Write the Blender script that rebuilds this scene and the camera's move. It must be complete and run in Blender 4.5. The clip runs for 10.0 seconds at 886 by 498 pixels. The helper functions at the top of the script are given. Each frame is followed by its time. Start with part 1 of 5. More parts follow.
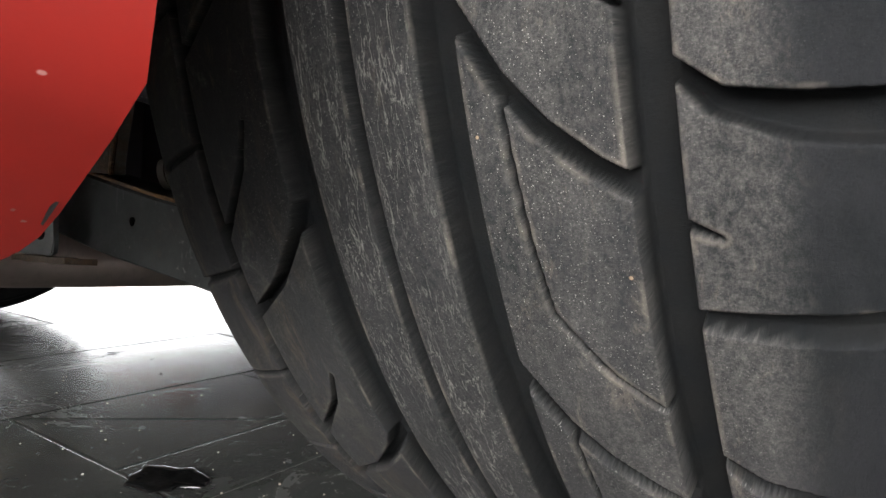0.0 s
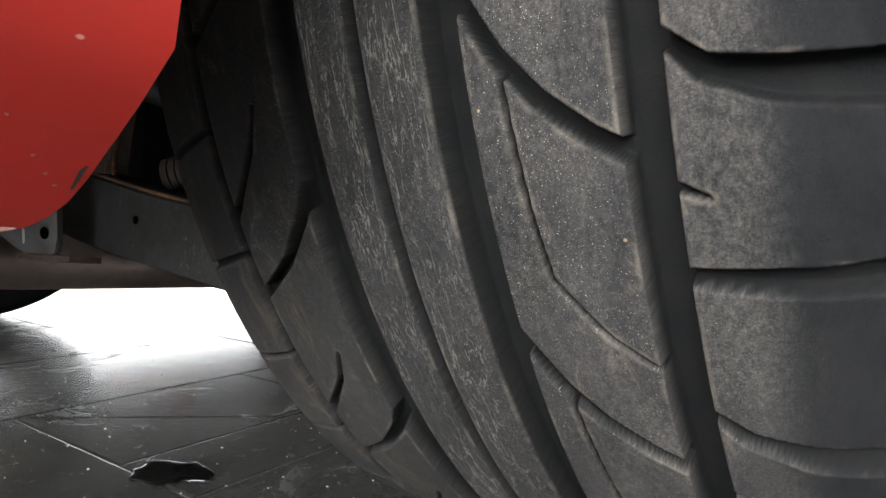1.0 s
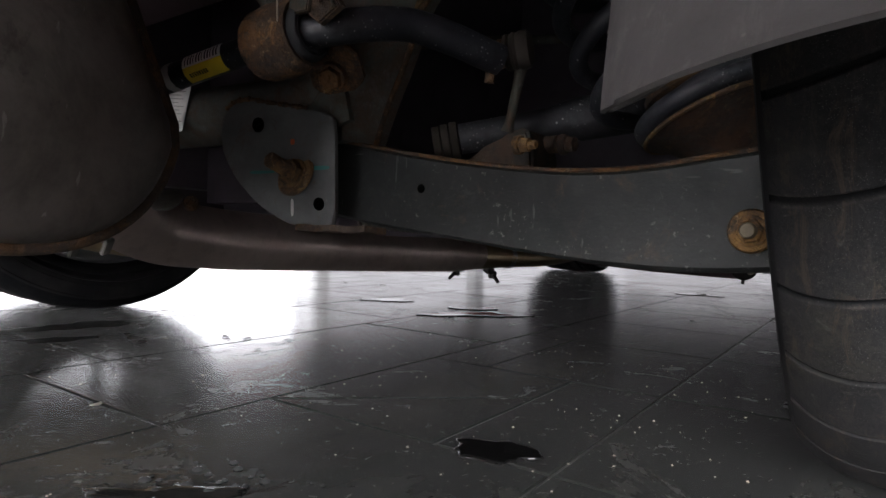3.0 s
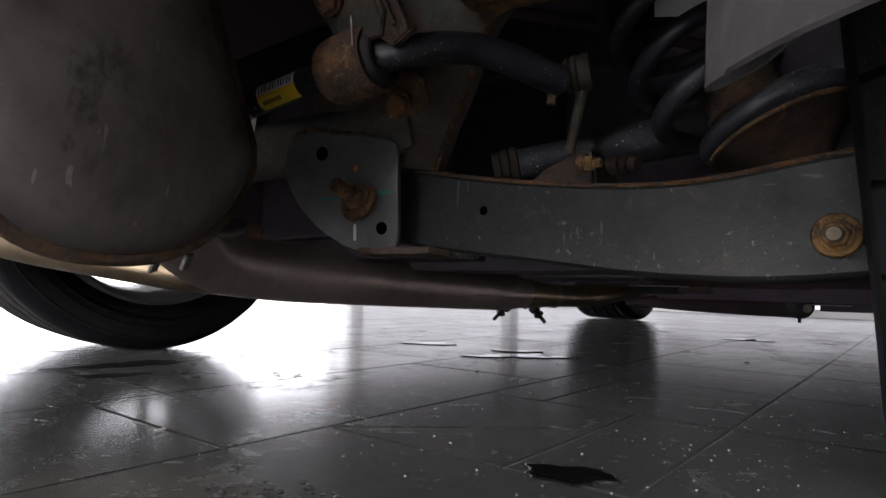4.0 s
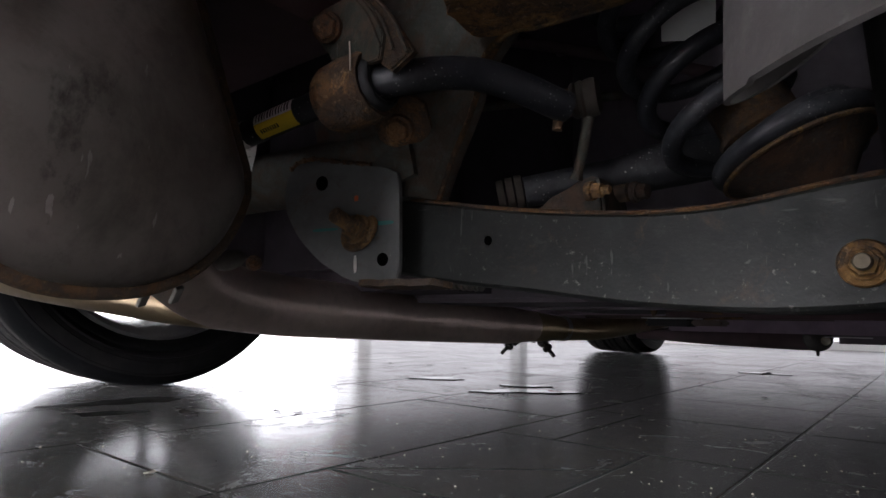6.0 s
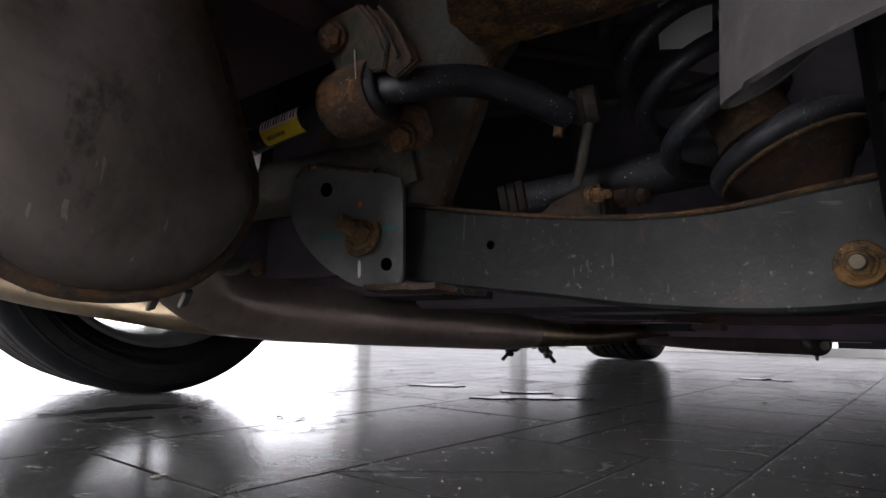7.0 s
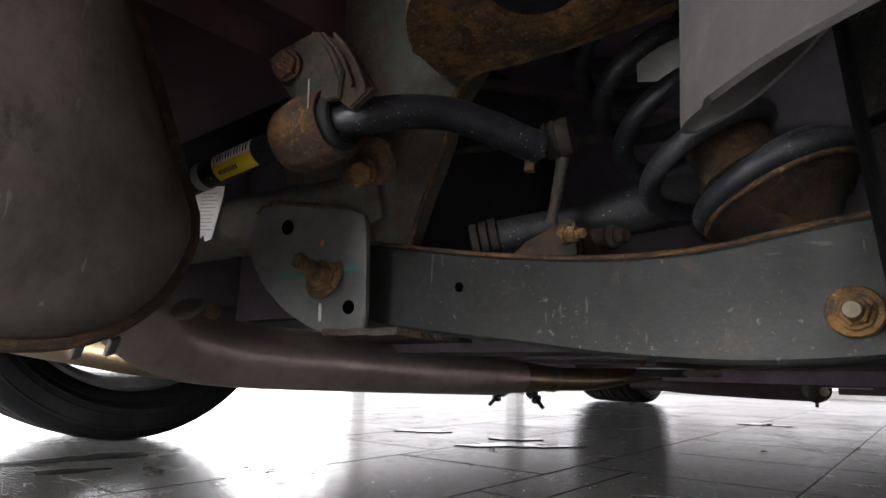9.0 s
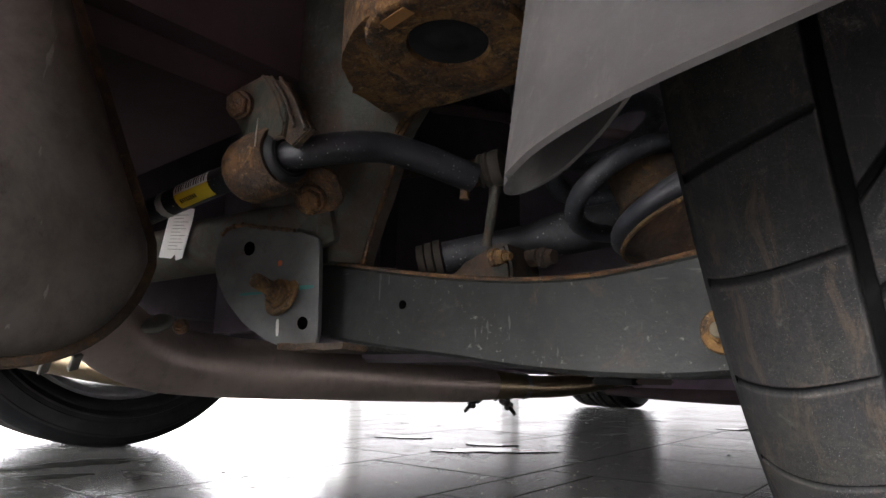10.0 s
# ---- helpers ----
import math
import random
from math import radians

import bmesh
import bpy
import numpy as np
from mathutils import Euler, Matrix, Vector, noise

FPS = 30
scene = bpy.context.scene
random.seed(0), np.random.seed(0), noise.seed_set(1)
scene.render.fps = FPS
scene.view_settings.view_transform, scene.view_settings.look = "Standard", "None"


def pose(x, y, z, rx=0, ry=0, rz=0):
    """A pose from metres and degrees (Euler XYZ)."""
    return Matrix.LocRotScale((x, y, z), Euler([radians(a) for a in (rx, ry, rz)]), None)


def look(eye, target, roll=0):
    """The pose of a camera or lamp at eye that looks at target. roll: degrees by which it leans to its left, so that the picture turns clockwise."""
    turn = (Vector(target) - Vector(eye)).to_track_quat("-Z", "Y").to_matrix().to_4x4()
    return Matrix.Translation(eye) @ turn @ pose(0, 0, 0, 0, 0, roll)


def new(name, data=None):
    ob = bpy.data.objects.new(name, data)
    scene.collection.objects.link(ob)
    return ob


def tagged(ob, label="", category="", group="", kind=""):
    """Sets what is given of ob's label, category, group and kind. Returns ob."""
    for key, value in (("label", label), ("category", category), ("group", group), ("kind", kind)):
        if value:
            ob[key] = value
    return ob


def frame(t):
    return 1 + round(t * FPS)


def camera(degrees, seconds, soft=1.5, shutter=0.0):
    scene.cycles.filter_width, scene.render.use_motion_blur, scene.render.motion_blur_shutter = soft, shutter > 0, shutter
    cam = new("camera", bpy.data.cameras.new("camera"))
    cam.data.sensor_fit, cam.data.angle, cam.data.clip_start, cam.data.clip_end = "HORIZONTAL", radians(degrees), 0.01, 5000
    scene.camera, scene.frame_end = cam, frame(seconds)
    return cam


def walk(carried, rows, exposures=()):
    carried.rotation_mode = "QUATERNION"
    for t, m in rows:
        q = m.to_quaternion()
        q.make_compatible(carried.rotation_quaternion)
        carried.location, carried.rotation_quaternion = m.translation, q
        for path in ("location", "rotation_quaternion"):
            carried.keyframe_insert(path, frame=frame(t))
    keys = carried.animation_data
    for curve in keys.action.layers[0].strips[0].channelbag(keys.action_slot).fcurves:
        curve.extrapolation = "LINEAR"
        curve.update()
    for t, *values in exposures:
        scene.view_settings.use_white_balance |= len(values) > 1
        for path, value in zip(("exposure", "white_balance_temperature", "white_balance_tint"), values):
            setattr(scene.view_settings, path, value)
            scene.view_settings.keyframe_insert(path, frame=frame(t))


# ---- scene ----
cam = camera(72.0, 10.0)
PATH = [
    (0, (0.1277, 0.1882, 0.2285), (-0.835, 1.5641, 0.1789), 2.8),
    (0.5, (0.126, 0.1898, 0.2201), (-0.8308, 1.57, 0.1848), 2.4),
    (1, (0.1319, 0.1798, 0.2176), (-0.8266, 1.5599, 0.1865), 2.3),
    (1.5, (0.0764, 0.1554, 0.1974), (-0.898, 1.5238, 0.1571), 2.1),
    (2, (-0.0008, 0.1386, 0.1747), (-0.9862, 1.4986, 0.1436), 2.2),
    (2.5, (-0.0277, 0.1033, 0.1772), (-1.0172, 1.4608, 0.1428), 2.0),
    (3, (-0.1042, 0.0487, 0.1789), (-1.0979, 1.4036, 0.1428), 1.9),
    (3.2, (-0.1252, 0.0344, 0.1722), (-1.1357, 1.3759, 0.1487), 2.0),
    (4.5, (-0.1302, 0.0302, 0.1436), (-1.2088, 1.307, 0.3167), 1.4),
    (5, (-0.1378, 0.0428, 0.1478), (-1.218, 1.3154, 0.3335), 1.3),
    (5.5, (-0.1394, 0.0538, 0.1495), (-1.2163, 1.3289, 0.3394), 1.3),
    (7, (-0.1361, 0.042, 0.1428), (-1.2071, 1.3171, 0.3662), 1.0),
    (7.5, (-0.1436, 0.0588, 0.1504), (-1.2138, 1.3331, 0.3847), 1.0),
    (8, (-0.147, 0.0974, 0.1571), (-1.2197, 1.3633, 0.4175), 1.3),
    (8.5, (-0.1453, 0.0949, 0.1512), (-1.2104, 1.3574, 0.4553), 1.2),
    (9, (-0.1386, 0.0899, 0.152), (-1.197, 1.3541, 0.4796), 1.2),
    (9.5, (-0.1142, 0.0907, 0.1546), (-1.171, 1.3524, 0.4897), 1.1),
    (10, (-0.0672, 0.0857, 0.1579), (-1.1231, 1.3465, 0.4998), 1.0),
]
EXPOSURES = [(0.0, 0.25, 6500, 10), (1.4, 0.33, 6500, 10), (2.1, -0.02, 6450, 12), (3.2, -0.05, 6350, 16), (4.4, -0.05, 6300, 17), (6.98, -0.05, 6300, 17),
             (7.12, 0.62, 6520, 14), (9.0, 0.82, 6520, 14), (10.0, 0.95, 6520, 14)]
walk(cam, [(t, look(eye, target, roll)) for t, eye, target, roll in PATH], EXPOSURES)

# ---- world and lights ----
world = bpy.data.worlds.new("world")
scene.world = world
world.use_nodes = True
wn = world.node_tree.nodes
wl = world.node_tree.links
sky = wn.new("ShaderNodeTexSky")
sky.sky_type = "NISHITA"
sky.sun_disc = False
sky.sun_elevation, sky.sun_rotation = radians(38), radians(250)
wl.new(sky.outputs[0], wn["Background"].inputs[0])
wn["Background"].inputs[1].default_value = 0.1


def area(name, m, w, h, power, colour=(1, 1, 1)):
    lamp = bpy.data.lights.new(name, "AREA")
    lamp.shape, lamp.size, lamp.size_y, lamp.energy, lamp.color = "RECTANGLE", w, h, power, colour
    ob = new(name, lamp)
    ob.matrix_world = m
    return ob


# daylight in the openings: the long window of the side wall and the high window behind the car
area("window_daylight", look((-5.9, 3.25, 0.70), (0, 3.25, 0.62)), 4.1, 1.26, 17, (0.96, 0.98, 1.0))
area("rear_daylight", look((0.3, -3.85, 1.5), (0.1, 0, 0.3)), 7.4, 2.0, 760, (1.0, 0.98, 0.96))


# ---- materials ----
class Mat:
    """A node material in the making."""

    def __init__(self, name, colour=(0.5, 0.5, 0.5), rough=0.6, metal=0.0):
        self.m = bpy.data.materials.new(name)
        self.m.use_nodes = True
        self.t = self.m.node_tree
        self.b = self.t.nodes["Principled BSDF"]
        self.b.inputs["Base Color"].default_value = (*colour, 1)
        self.b.inputs["Roughness"].default_value = rough
        self.b.inputs["Metallic"].default_value = metal
        self.colour = self.rough = None
        self.base, self.r0 = colour, rough

    def node(self, kind, **ins):
        n = self.t.nodes.new(kind)
        for k, v in ins.items():
            n.inputs[k.replace("_", " ")].default_value = v
        return n

    def link(self, a, b):
        self.t.links.new(a, b)

    def coords(self, space="Object", scale=(1, 1, 1)):
        c = self.node("ShaderNodeTexCoord")
        mp = self.node("ShaderNodeMapping")
        mp.inputs["Scale"].default_value = scale
        self.link(c.outputs[space], mp.inputs["Vector"])
        return mp.outputs[0]

    def noise(self, scale, detail=4, rough=0.6, lo=0.4, hi=0.6, stretch=(1, 1, 1), space="Object", distort=0.0):
        n = self.node("ShaderNodeTexNoise", Scale=scale, Detail=detail, Roughness=rough, Distortion=distort)
        self.link(self.coords(space, stretch), n.inputs["Vector"])
        r = self.node("ShaderNodeMapRange")
        r.inputs["From Min"].default_value, r.inputs["From Max"].default_value = lo, hi
        self.link(n.outputs[0], r.inputs["Value"])
        return r.outputs[0]

    def times(self, a, b):
        n = self.node("ShaderNodeMath")
        n.operation = "MULTIPLY"
        self.link(a, n.inputs[0])
        if isinstance(b, (int, float)):
            n.inputs[1].default_value = b
        else:
            self.link(b, n.inputs[1])
        return n.outputs[0]

    def paint(self, fac, colour, amount=1.0):
        """Lays a colour over what is there, by fac."""
        mix = self.node("ShaderNodeMix")
        mix.data_type = "RGBA"
        f = self.times(fac, amount)
        self.link(f, mix.inputs[0])
        if self.colour:
            self.link(self.colour, mix.inputs[6])
        else:
            mix.inputs[6].default_value = (*self.base, 1)
        mix.inputs[7].default_value = (*colour, 1)
        self.colour = mix.outputs[2]
        self.link(self.colour, self.b.inputs["Base Color"])
        return self

    def gloss(self, fac, rough):
        mix = self.node("ShaderNodeMix")
        self.link(fac, mix.inputs[0])
        if self.rough:
            self.link(self.rough, mix.inputs[2])
        else:
            mix.inputs[2].default_value = self.r0
        mix.inputs[3].default_value = rough
        self.rough = mix.outputs[0]
        self.link(self.rough, self.b.inputs["Roughness"])
        return self

    def metalness(self, fac, value):
        mix = self.node("ShaderNodeMix")
        self.link(fac, mix.inputs[0])
        mix.inputs[2].default_value = self.b.inputs["Metallic"].default_value
        mix.inputs[3].default_value = value
        self.link(mix.outputs[0], self.b.inputs["Metallic"])
        return self

    def bump(self, height, strength=0.3, dist=0.001):
        bp = self.node("ShaderNodeBump", Strength=strength, Distance=dist)
        self.link(height, bp.inputs["Height"])
        if self.b.inputs["Normal"].links:
            self.link(self.b.inputs["Normal"].links[0].from_socket, bp.inputs["Normal"])
        self.link(bp.outputs[0], self.b.inputs["Normal"])
        return self


def spots(mat, scale, size, space="Object", stretch=(1, 1, 1), keep=1.0):
    """Small round specks, some of the cells only."""
    v = mat.node("ShaderNodeTexVoronoi", Scale=scale)
    mat.link(mat.coords(space, stretch), v.inputs["Vector"])
    r = mat.node("ShaderNodeMapRange")
    r.inputs["From Min"].default_value, r.inputs["From Max"].default_value = size, size * 0.6
    mat.link(v.outputs["Distance"], r.inputs["Value"])
    sep = mat.node("ShaderNodeSeparateColor")
    mat.link(v.outputs["Color"], sep.inputs[0])
    k = mat.node("ShaderNodeMath")
    k.operation = "LESS_THAN"
    k.inputs[1].default_value = keep
    mat.link(sep.outputs[0], k.inputs[0])
    return mat.times(r.outputs[0], k.outputs[0])


def rubber_tread():
    """Worn tyre rubber with road dust, pale grit and fine pale weather cracks along the ribs."""
    m = Mat("tread_rubber", (0.009, 0.010, 0.011), 0.78)
    uv = m.node("ShaderNodeUVMap")
    sep = m.node("ShaderNodeSeparateXYZ")
    m.link(uv.outputs[0], sep.inputs[0])

    def across(points):
        """A value that changes over the tread's width: (metres across, value) pairs."""
        r = m.node("ShaderNodeMapRange")
        r.inputs["From Min"].default_value, r.inputs["From Max"].default_value = -0.16, 0.16
        m.link(sep.outputs[0], r.inputs["Value"])
        ramp = m.node("ShaderNodeValToRGB")
        while len(ramp.color_ramp.elements) < len(points):
            ramp.color_ramp.elements.new(0.5)
        for e, (x, v) in zip(ramp.color_ramp.elements, points):
            e.position, e.color = (x + 0.16) / 0.32, (v, v, v, 1)
        m.link(r.outputs[0], ramp.inputs[0])
        return ramp.outputs[0]

    top = m.node("ShaderNodeAttribute")
    top.attribute_name = "raised"
    sheen = m.node("ShaderNodeMath")
    sheen.operation = "MULTIPLY_ADD"
    sheen.inputs[1].default_value, sheen.inputs[2].default_value = 0.10, 0.04
    m.link(m.times(top.outputs["Fac"], across(((-0.16, 1.0), (0.108, 1.0), (0.130, 0.0), (0.16, 0.0)))), sheen.inputs[0])
    m.link(sheen.outputs[0], m.b.inputs["Specular IOR Level"])
    low = m.node("ShaderNodeMath")
    low.operation = "SUBTRACT"
    low.inputs[0].default_value = 1.0
    m.link(top.outputs["Fac"], low.inputs[1])
    m.paint(m.times(low.outputs[0], m.noise(60, 4, 0.6, 0.3, 0.6, space="UV")), (0.015, 0.0145, 0.014), 0.6)
    # dust across the width; the low inner values also hold the arch and bumper's shade
    wear_and_shade = m.times(across(((-0.15, 0.34), (-0.10, 0.30), (-0.03, 0.30), (0.03, 0.42), (0.06, 0.72), (0.110, 0.85), (0.122, 0.06), (0.155, 0.0))), top.outputs["Fac"])
    blotch = m.noise(34, 7, 0.72, 0.28, 0.68, space="UV", stretch=(1.5, 0.7, 1))
    grain = m.noise(380, 8, 0.82, 0.45, 0.70, space="UV", stretch=(1.25, 0.75, 1))
    fine = m.noise(1300, 4, 0.7, 0.50, 0.72, space="UV")
    m.paint(m.times(blotch, wear_and_shade), (0.060, 0.058, 0.057), 0.8)
    m.paint(m.times(grain, wear_and_shade), (0.125, 0.116, 0.108), 0.66)
    m.paint(m.times(fine, m.times(wear_and_shade, blotch)), (0.20, 0.185, 0.17), 0.6)
    m.paint(m.times(m.noise(17, 6, 0.7, 0.47, 0.60, space="UV", stretch=(1.6, 0.6, 1), distort=0.5), top.outputs["Fac"]), (0.020, 0.020, 0.022), 0.55)
    m.paint(m.times(m.noise(48, 7, 0.8, 0.57, 0.66, space="UV", stretch=(2.0, 0.7, 1), distort=0.6), wear_and_shade), (0.16, 0.135, 0.11), 0.45)
    # cracks: thin contours of a noise drawn out along the ribs, on the two middle ribs only
    ribs = across(((-0.023, 0.0), (-0.019, 1.0), (-0.002, 1.0), (0.0, 0.0), (0.006, 0.0), (0.008, 1.0), (0.026, 1.0), (0.029, 0.0)))
    for scale, level in ((115, 0.50), (160, 0.48)):
        n = m.node("ShaderNodeTexNoise", Scale=scale, Detail=5.0, Roughness=0.56, Distortion=0.12)
        m.link(m.coords("UV", (1.0, 0.19, 1)), n.inputs["Vector"])
        d = m.node("ShaderNodeMath")
        d.operation, d.inputs[1].default_value = "SUBTRACT", level
        m.link(n.outputs[0], d.inputs[0])
        a = m.node("ShaderNodeMath")
        a.operation = "ABSOLUTE"
        m.link(d.outputs[0], a.inputs[0])
        thin = m.node("ShaderNodeMapRange")
        thin.inputs["From Min"].default_value, thin.inputs["From Max"].default_value = 0.0085, 0.0025
        m.link(a.outputs[0], thin.inputs["Value"])
        crack = m.times(m.times(m.times(thin.outputs[0], ribs), top.outputs["Fac"]), m.noise(26, 3, 0.5, 0.38, 0.50, space="UV", stretch=(1, 0.5, 1)))
        m.paint(crack, (0.165, 0.158, 0.145), 0.62)
    flat_top = m.node("ShaderNodeAttribute")
    flat_top.attribute_name = "flat_top"
    on = flat_top.outputs["Fac"]
    rim = m.node("ShaderNodeAttribute")
    rim.attribute_name = "lip"
    m.paint(m.times(m.times(rim.outputs["Fac"], on), m.noise(38, 5, 0.65, 0.50, 0.66, space="UV")), (0.22, 0.19, 0.155), 0.35)
    patchy = m.times(m.noise(24, 4, 0.6, 0.34, 0.58, space="UV"), across(((-0.16, 1.0), (0.090, 1.0), (0.118, 0.08), (0.16, 0.0))))
    for scale, size, keep, tone, amount in ((620, 0.15, 0.17, (0.36, 0.35, 0.33), 0.65), (980, 0.19, 0.30, (0.32, 0.31, 0.29), 0.65), (1500, 0.24, 0.36, (0.27, 0.26, 0.24), 0.65)):
        m.paint(m.times(m.times(spots(m, scale, size, "UV", keep=keep), on), patchy), tone, amount)
    m.paint(m.times(spots(m, 330, 0.08, "UV", keep=0.05), m.times(on, patchy)), (0.36, 0.33, 0.29), 0.75)
    m.paint(m.times(spots(m, 110, 0.075, "UV", keep=0.035), m.times(on, patchy)), (0.34, 0.24, 0.15), 0.75)
    inner = m.times(across(((-0.15, 1.0), (-0.060, 1.0), (-0.035, 0.0), (0.15, 0.0))), top.outputs["Fac"])
    m.paint(m.times(m.noise(22, 6, 0.75, 0.40, 0.58, space="UV", stretch=(1.4, 0.7, 1)), inner), (0.027, 0.027, 0.029), 0.7)
    m.paint(m.times(m.noise(55, 7, 0.8, 0.55, 0.70, space="UV", stretch=(2.2, 0.6, 1)), inner), (0.075, 0.064, 0.053), 0.5)
    m.paint(m.times(m.times(m.noise(13, 6, 0.75, 0.50, 0.64, space="UV", distort=0.8), m.noise(120, 6, 0.8, 0.40, 0.62, space="UV")), inner), (0.060, 0.056, 0.044), 0.6)
    m.paint(m.times(m.noise(38, 7, 0.8, 0.54, 0.64, space="UV", stretch=(2.4, 0.6, 1), distort=0.7), inner), (0.085, 0.062, 0.044), 0.55)
    m.paint(m.times(m.times(m.noise(26, 6, 0.75, 0.56, 0.66, space="UV", distort=1.4), m.noise(300, 6, 0.8, 0.42, 0.62, space="UV")), inner), (0.14, 0.135, 0.12), 0.6)
    m.bump(m.noise(700, 5, 0.75, 0.3, 0.7, space="UV"), 0.45, 0.0006)
    m.bump(grain, 0.25, 0.0007)
    return m.m


def rubber_side():
    m = Mat("sidewall_rubber", (0.010, 0.010, 0.011), 0.6)
    m.b.inputs["Specular IOR Level"].default_value = 0.16
    m.paint(m.noise(18, 5, 0.65, 0.45, 0.75), (0.028, 0.026, 0.025), 0.6)
    m.bump(m.noise(160, 4, 0.6, 0.3, 0.7), 0.2, 0.0006)
    return m.m


def red_paint():
    m = Mat("red_paint", (0.32, 0.017, 0.012), 0.38)
    m.b.inputs["Coat Weight"].default_value = 0.6
    m.b.inputs["Coat Roughness"].default_value = 0.12
    m.paint(m.noise(22, 5, 0.7, 0.45, 0.8), (0.23, 0.016, 0.012), 0.5)
    m.paint(spots(m, 95, 0.09, keep=0.14, stretch=(1, 1, 1.6)), (0.75, 0.50, 0.46), 0.38)
    m.paint(m.noise(70, 6, 0.8, 0.66, 0.72), (0.30, 0.05, 0.04), 0.6)
    m.gloss(m.noise(30, 4, 0.6, 0.4, 0.7), 0.5)
    return m.m


def painted_steel(name, colour=(0.030, 0.036, 0.037), rust=0.3, rough=0.5, dust=1.0):
    """Black-green undercoated steel with dust, scuffs and some rust."""
    m = Mat(name, colour, rough)
    m.b.inputs["Specular IOR Level"].default_value = 0.28
    m.paint(m.noise(4, 6, 0.7, 0.36, 0.66, distort=0.6), tuple(2.0 * v for v in colour), 0.8)
    m.paint(m.noise(11, 5, 0.65, 0.45, 0.72), tuple(0.6 * v for v in colour), 0.6)
    m.paint(m.noise(75, 6, 0.75, 0.52, 0.75), (0.10, 0.10, 0.097), 0.35 * dust)
    m.paint(m.noise(30, 6, 0.8, 0.60, 0.70, stretch=(1, 1, 2.5)), (0.13, 0.125, 0.12), 0.35 * dust)
    if rust > 0.3:
        m.paint(m.noise(9, 6, 0.75, 0.53, 0.62, distort=0.8), (0.062, 0.044, 0.031), 0.75)
        m.paint(m.noise(16, 6, 0.8, 0.58, 0.65, distort=0.4), (0.125, 0.078, 0.050), 0.6)
        m.paint(m.noise(6, 7, 0.78, 0.50, 0.60, distort=1.2), (0.085, 0.050, 0.034), 0.75)
        m.paint(m.times(m.noise(34, 7, 0.8, 0.50, 0.62, distort=0.8), m.noise(7, 4, 0.6, 0.45, 0.6)), (0.14, 0.135, 0.125), 0.45 * dust)
        m.bump(m.noise(90, 6, 0.75, 0.3, 0.7), 0.5, 0.0016)
    if rust:
        m.paint(m.noise(26, 7, 0.75, 0.66 - rust * 0.35, 0.78 - rust * 0.3, distort=0.6), (0.085, 0.052, 0.034), 0.7)
    m.paint(m.noise(5, 5, 0.7, 0.46, 0.66, distort=0.5), (0.046, 0.042, 0.039), 0.4 * dust)
    m.paint(m.noise(40, 3, 0.5, 0.69, 0.72, stretch=(0.5, 4, 3)), (0.18, 0.175, 0.17), 0.3)
    m.paint(m.noise(48, 3, 0.5, 0.70, 0.73, stretch=(3, 3, 0.6)), (0.18, 0.175, 0.17), 0.3)
    m.paint(spots(m, 210, 0.09, keep=0.06), (0.24, 0.23, 0.21), 0.5)
    m.paint(m.times(m.noise(210, 5, 0.7, 0.60, 0.70), m.noise(14, 4, 0.6, 0.50, 0.62)), (0.26, 0.25, 0.23), 0.6)
    m.gloss(m.noise(30, 5, 0.6, 0.4, 0.7), min(1.0, rough + 0.22))
    m.bump(m.noise(140, 5, 0.7, 0.3, 0.7), 0.25, 0.0008)
    return m.m


def chipped(name, colour, rough, dust=1.0):
    """Glossy black paint, dusty in places, with pale stone chips."""
    m = Mat(name, colour, rough)
    m.paint(m.noise(20, 5, 0.7, 0.48, 0.75), (0.045, 0.047, 0.052), 0.6 * dust)
    m.paint(m.noise(110, 6, 0.8, 0.58, 0.72), (0.11, 0.11, 0.11), 0.4 * dust)
    dusty = m.noise(13, 5, 0.65, 0.46, 0.62)
    m.paint(m.times(dusty, m.noise(60, 6, 0.75, 0.40, 0.66)), (0.100, 0.104, 0.112), 0.75 * dust)
    m.paint(m.times(spots(m, 330, 0.27, keep=0.34), dusty), (0.34, 0.34, 0.33), 0.8)
    m.paint(spots(m, 150, 0.18, keep=0.20), (0.36, 0.35, 0.34), 0.85)
    m.paint(spots(m, 70, 0.09, keep=0.08), (0.40, 0.39, 0.37), 0.85)
    m.gloss(m.noise(24, 5, 0.65, 0.45, 0.72), rough + 0.22)
    m.bump(m.noise(170, 4, 0.6, 0.3, 0.7), 0.15, 0.0006)
    return m.m


def rusty(name="rusty_steel", light=1.0, tan=0.0):
    """Rust over dirt: dark brown, tan and pale flecks."""
    def c(*v):
        return tuple(min(0.8, light * (x + tan * (0.68 * v[0] - x) * (k == 1))) for k, x in enumerate(v))
    m = Mat(name, c(0.060, 0.033, 0.020), 0.85)
    m.paint(m.noise(30, 7, 0.78, 0.45, 0.58, distort=0.5), c(0.17, 0.075, 0.028), 0.9)
    m.paint(m.noise(70, 6, 0.75, 0.52, 0.62), (0.030, 0.024, 0.020), 0.85)
    m.paint(m.noise(48, 6, 0.8, 0.57, 0.66, distort=0.6), c(0.30, 0.155, 0.055), 0.8)
    m.paint(m.noise(160, 6, 0.75, 0.58, 0.70), c(0.33, 0.23, 0.13), 0.7)
    m.paint(m.noise(12, 4, 0.6, 0.5, 0.7), (0.05, 0.047, 0.043), 0.5)
    m.bump(m.noise(210, 6, 0.75, 0.3, 0.7), 0.8, 0.0016)
    m.bump(m.noise(55, 4, 0.7, 0.3, 0.7), 0.5, 0.003)
    return m.m


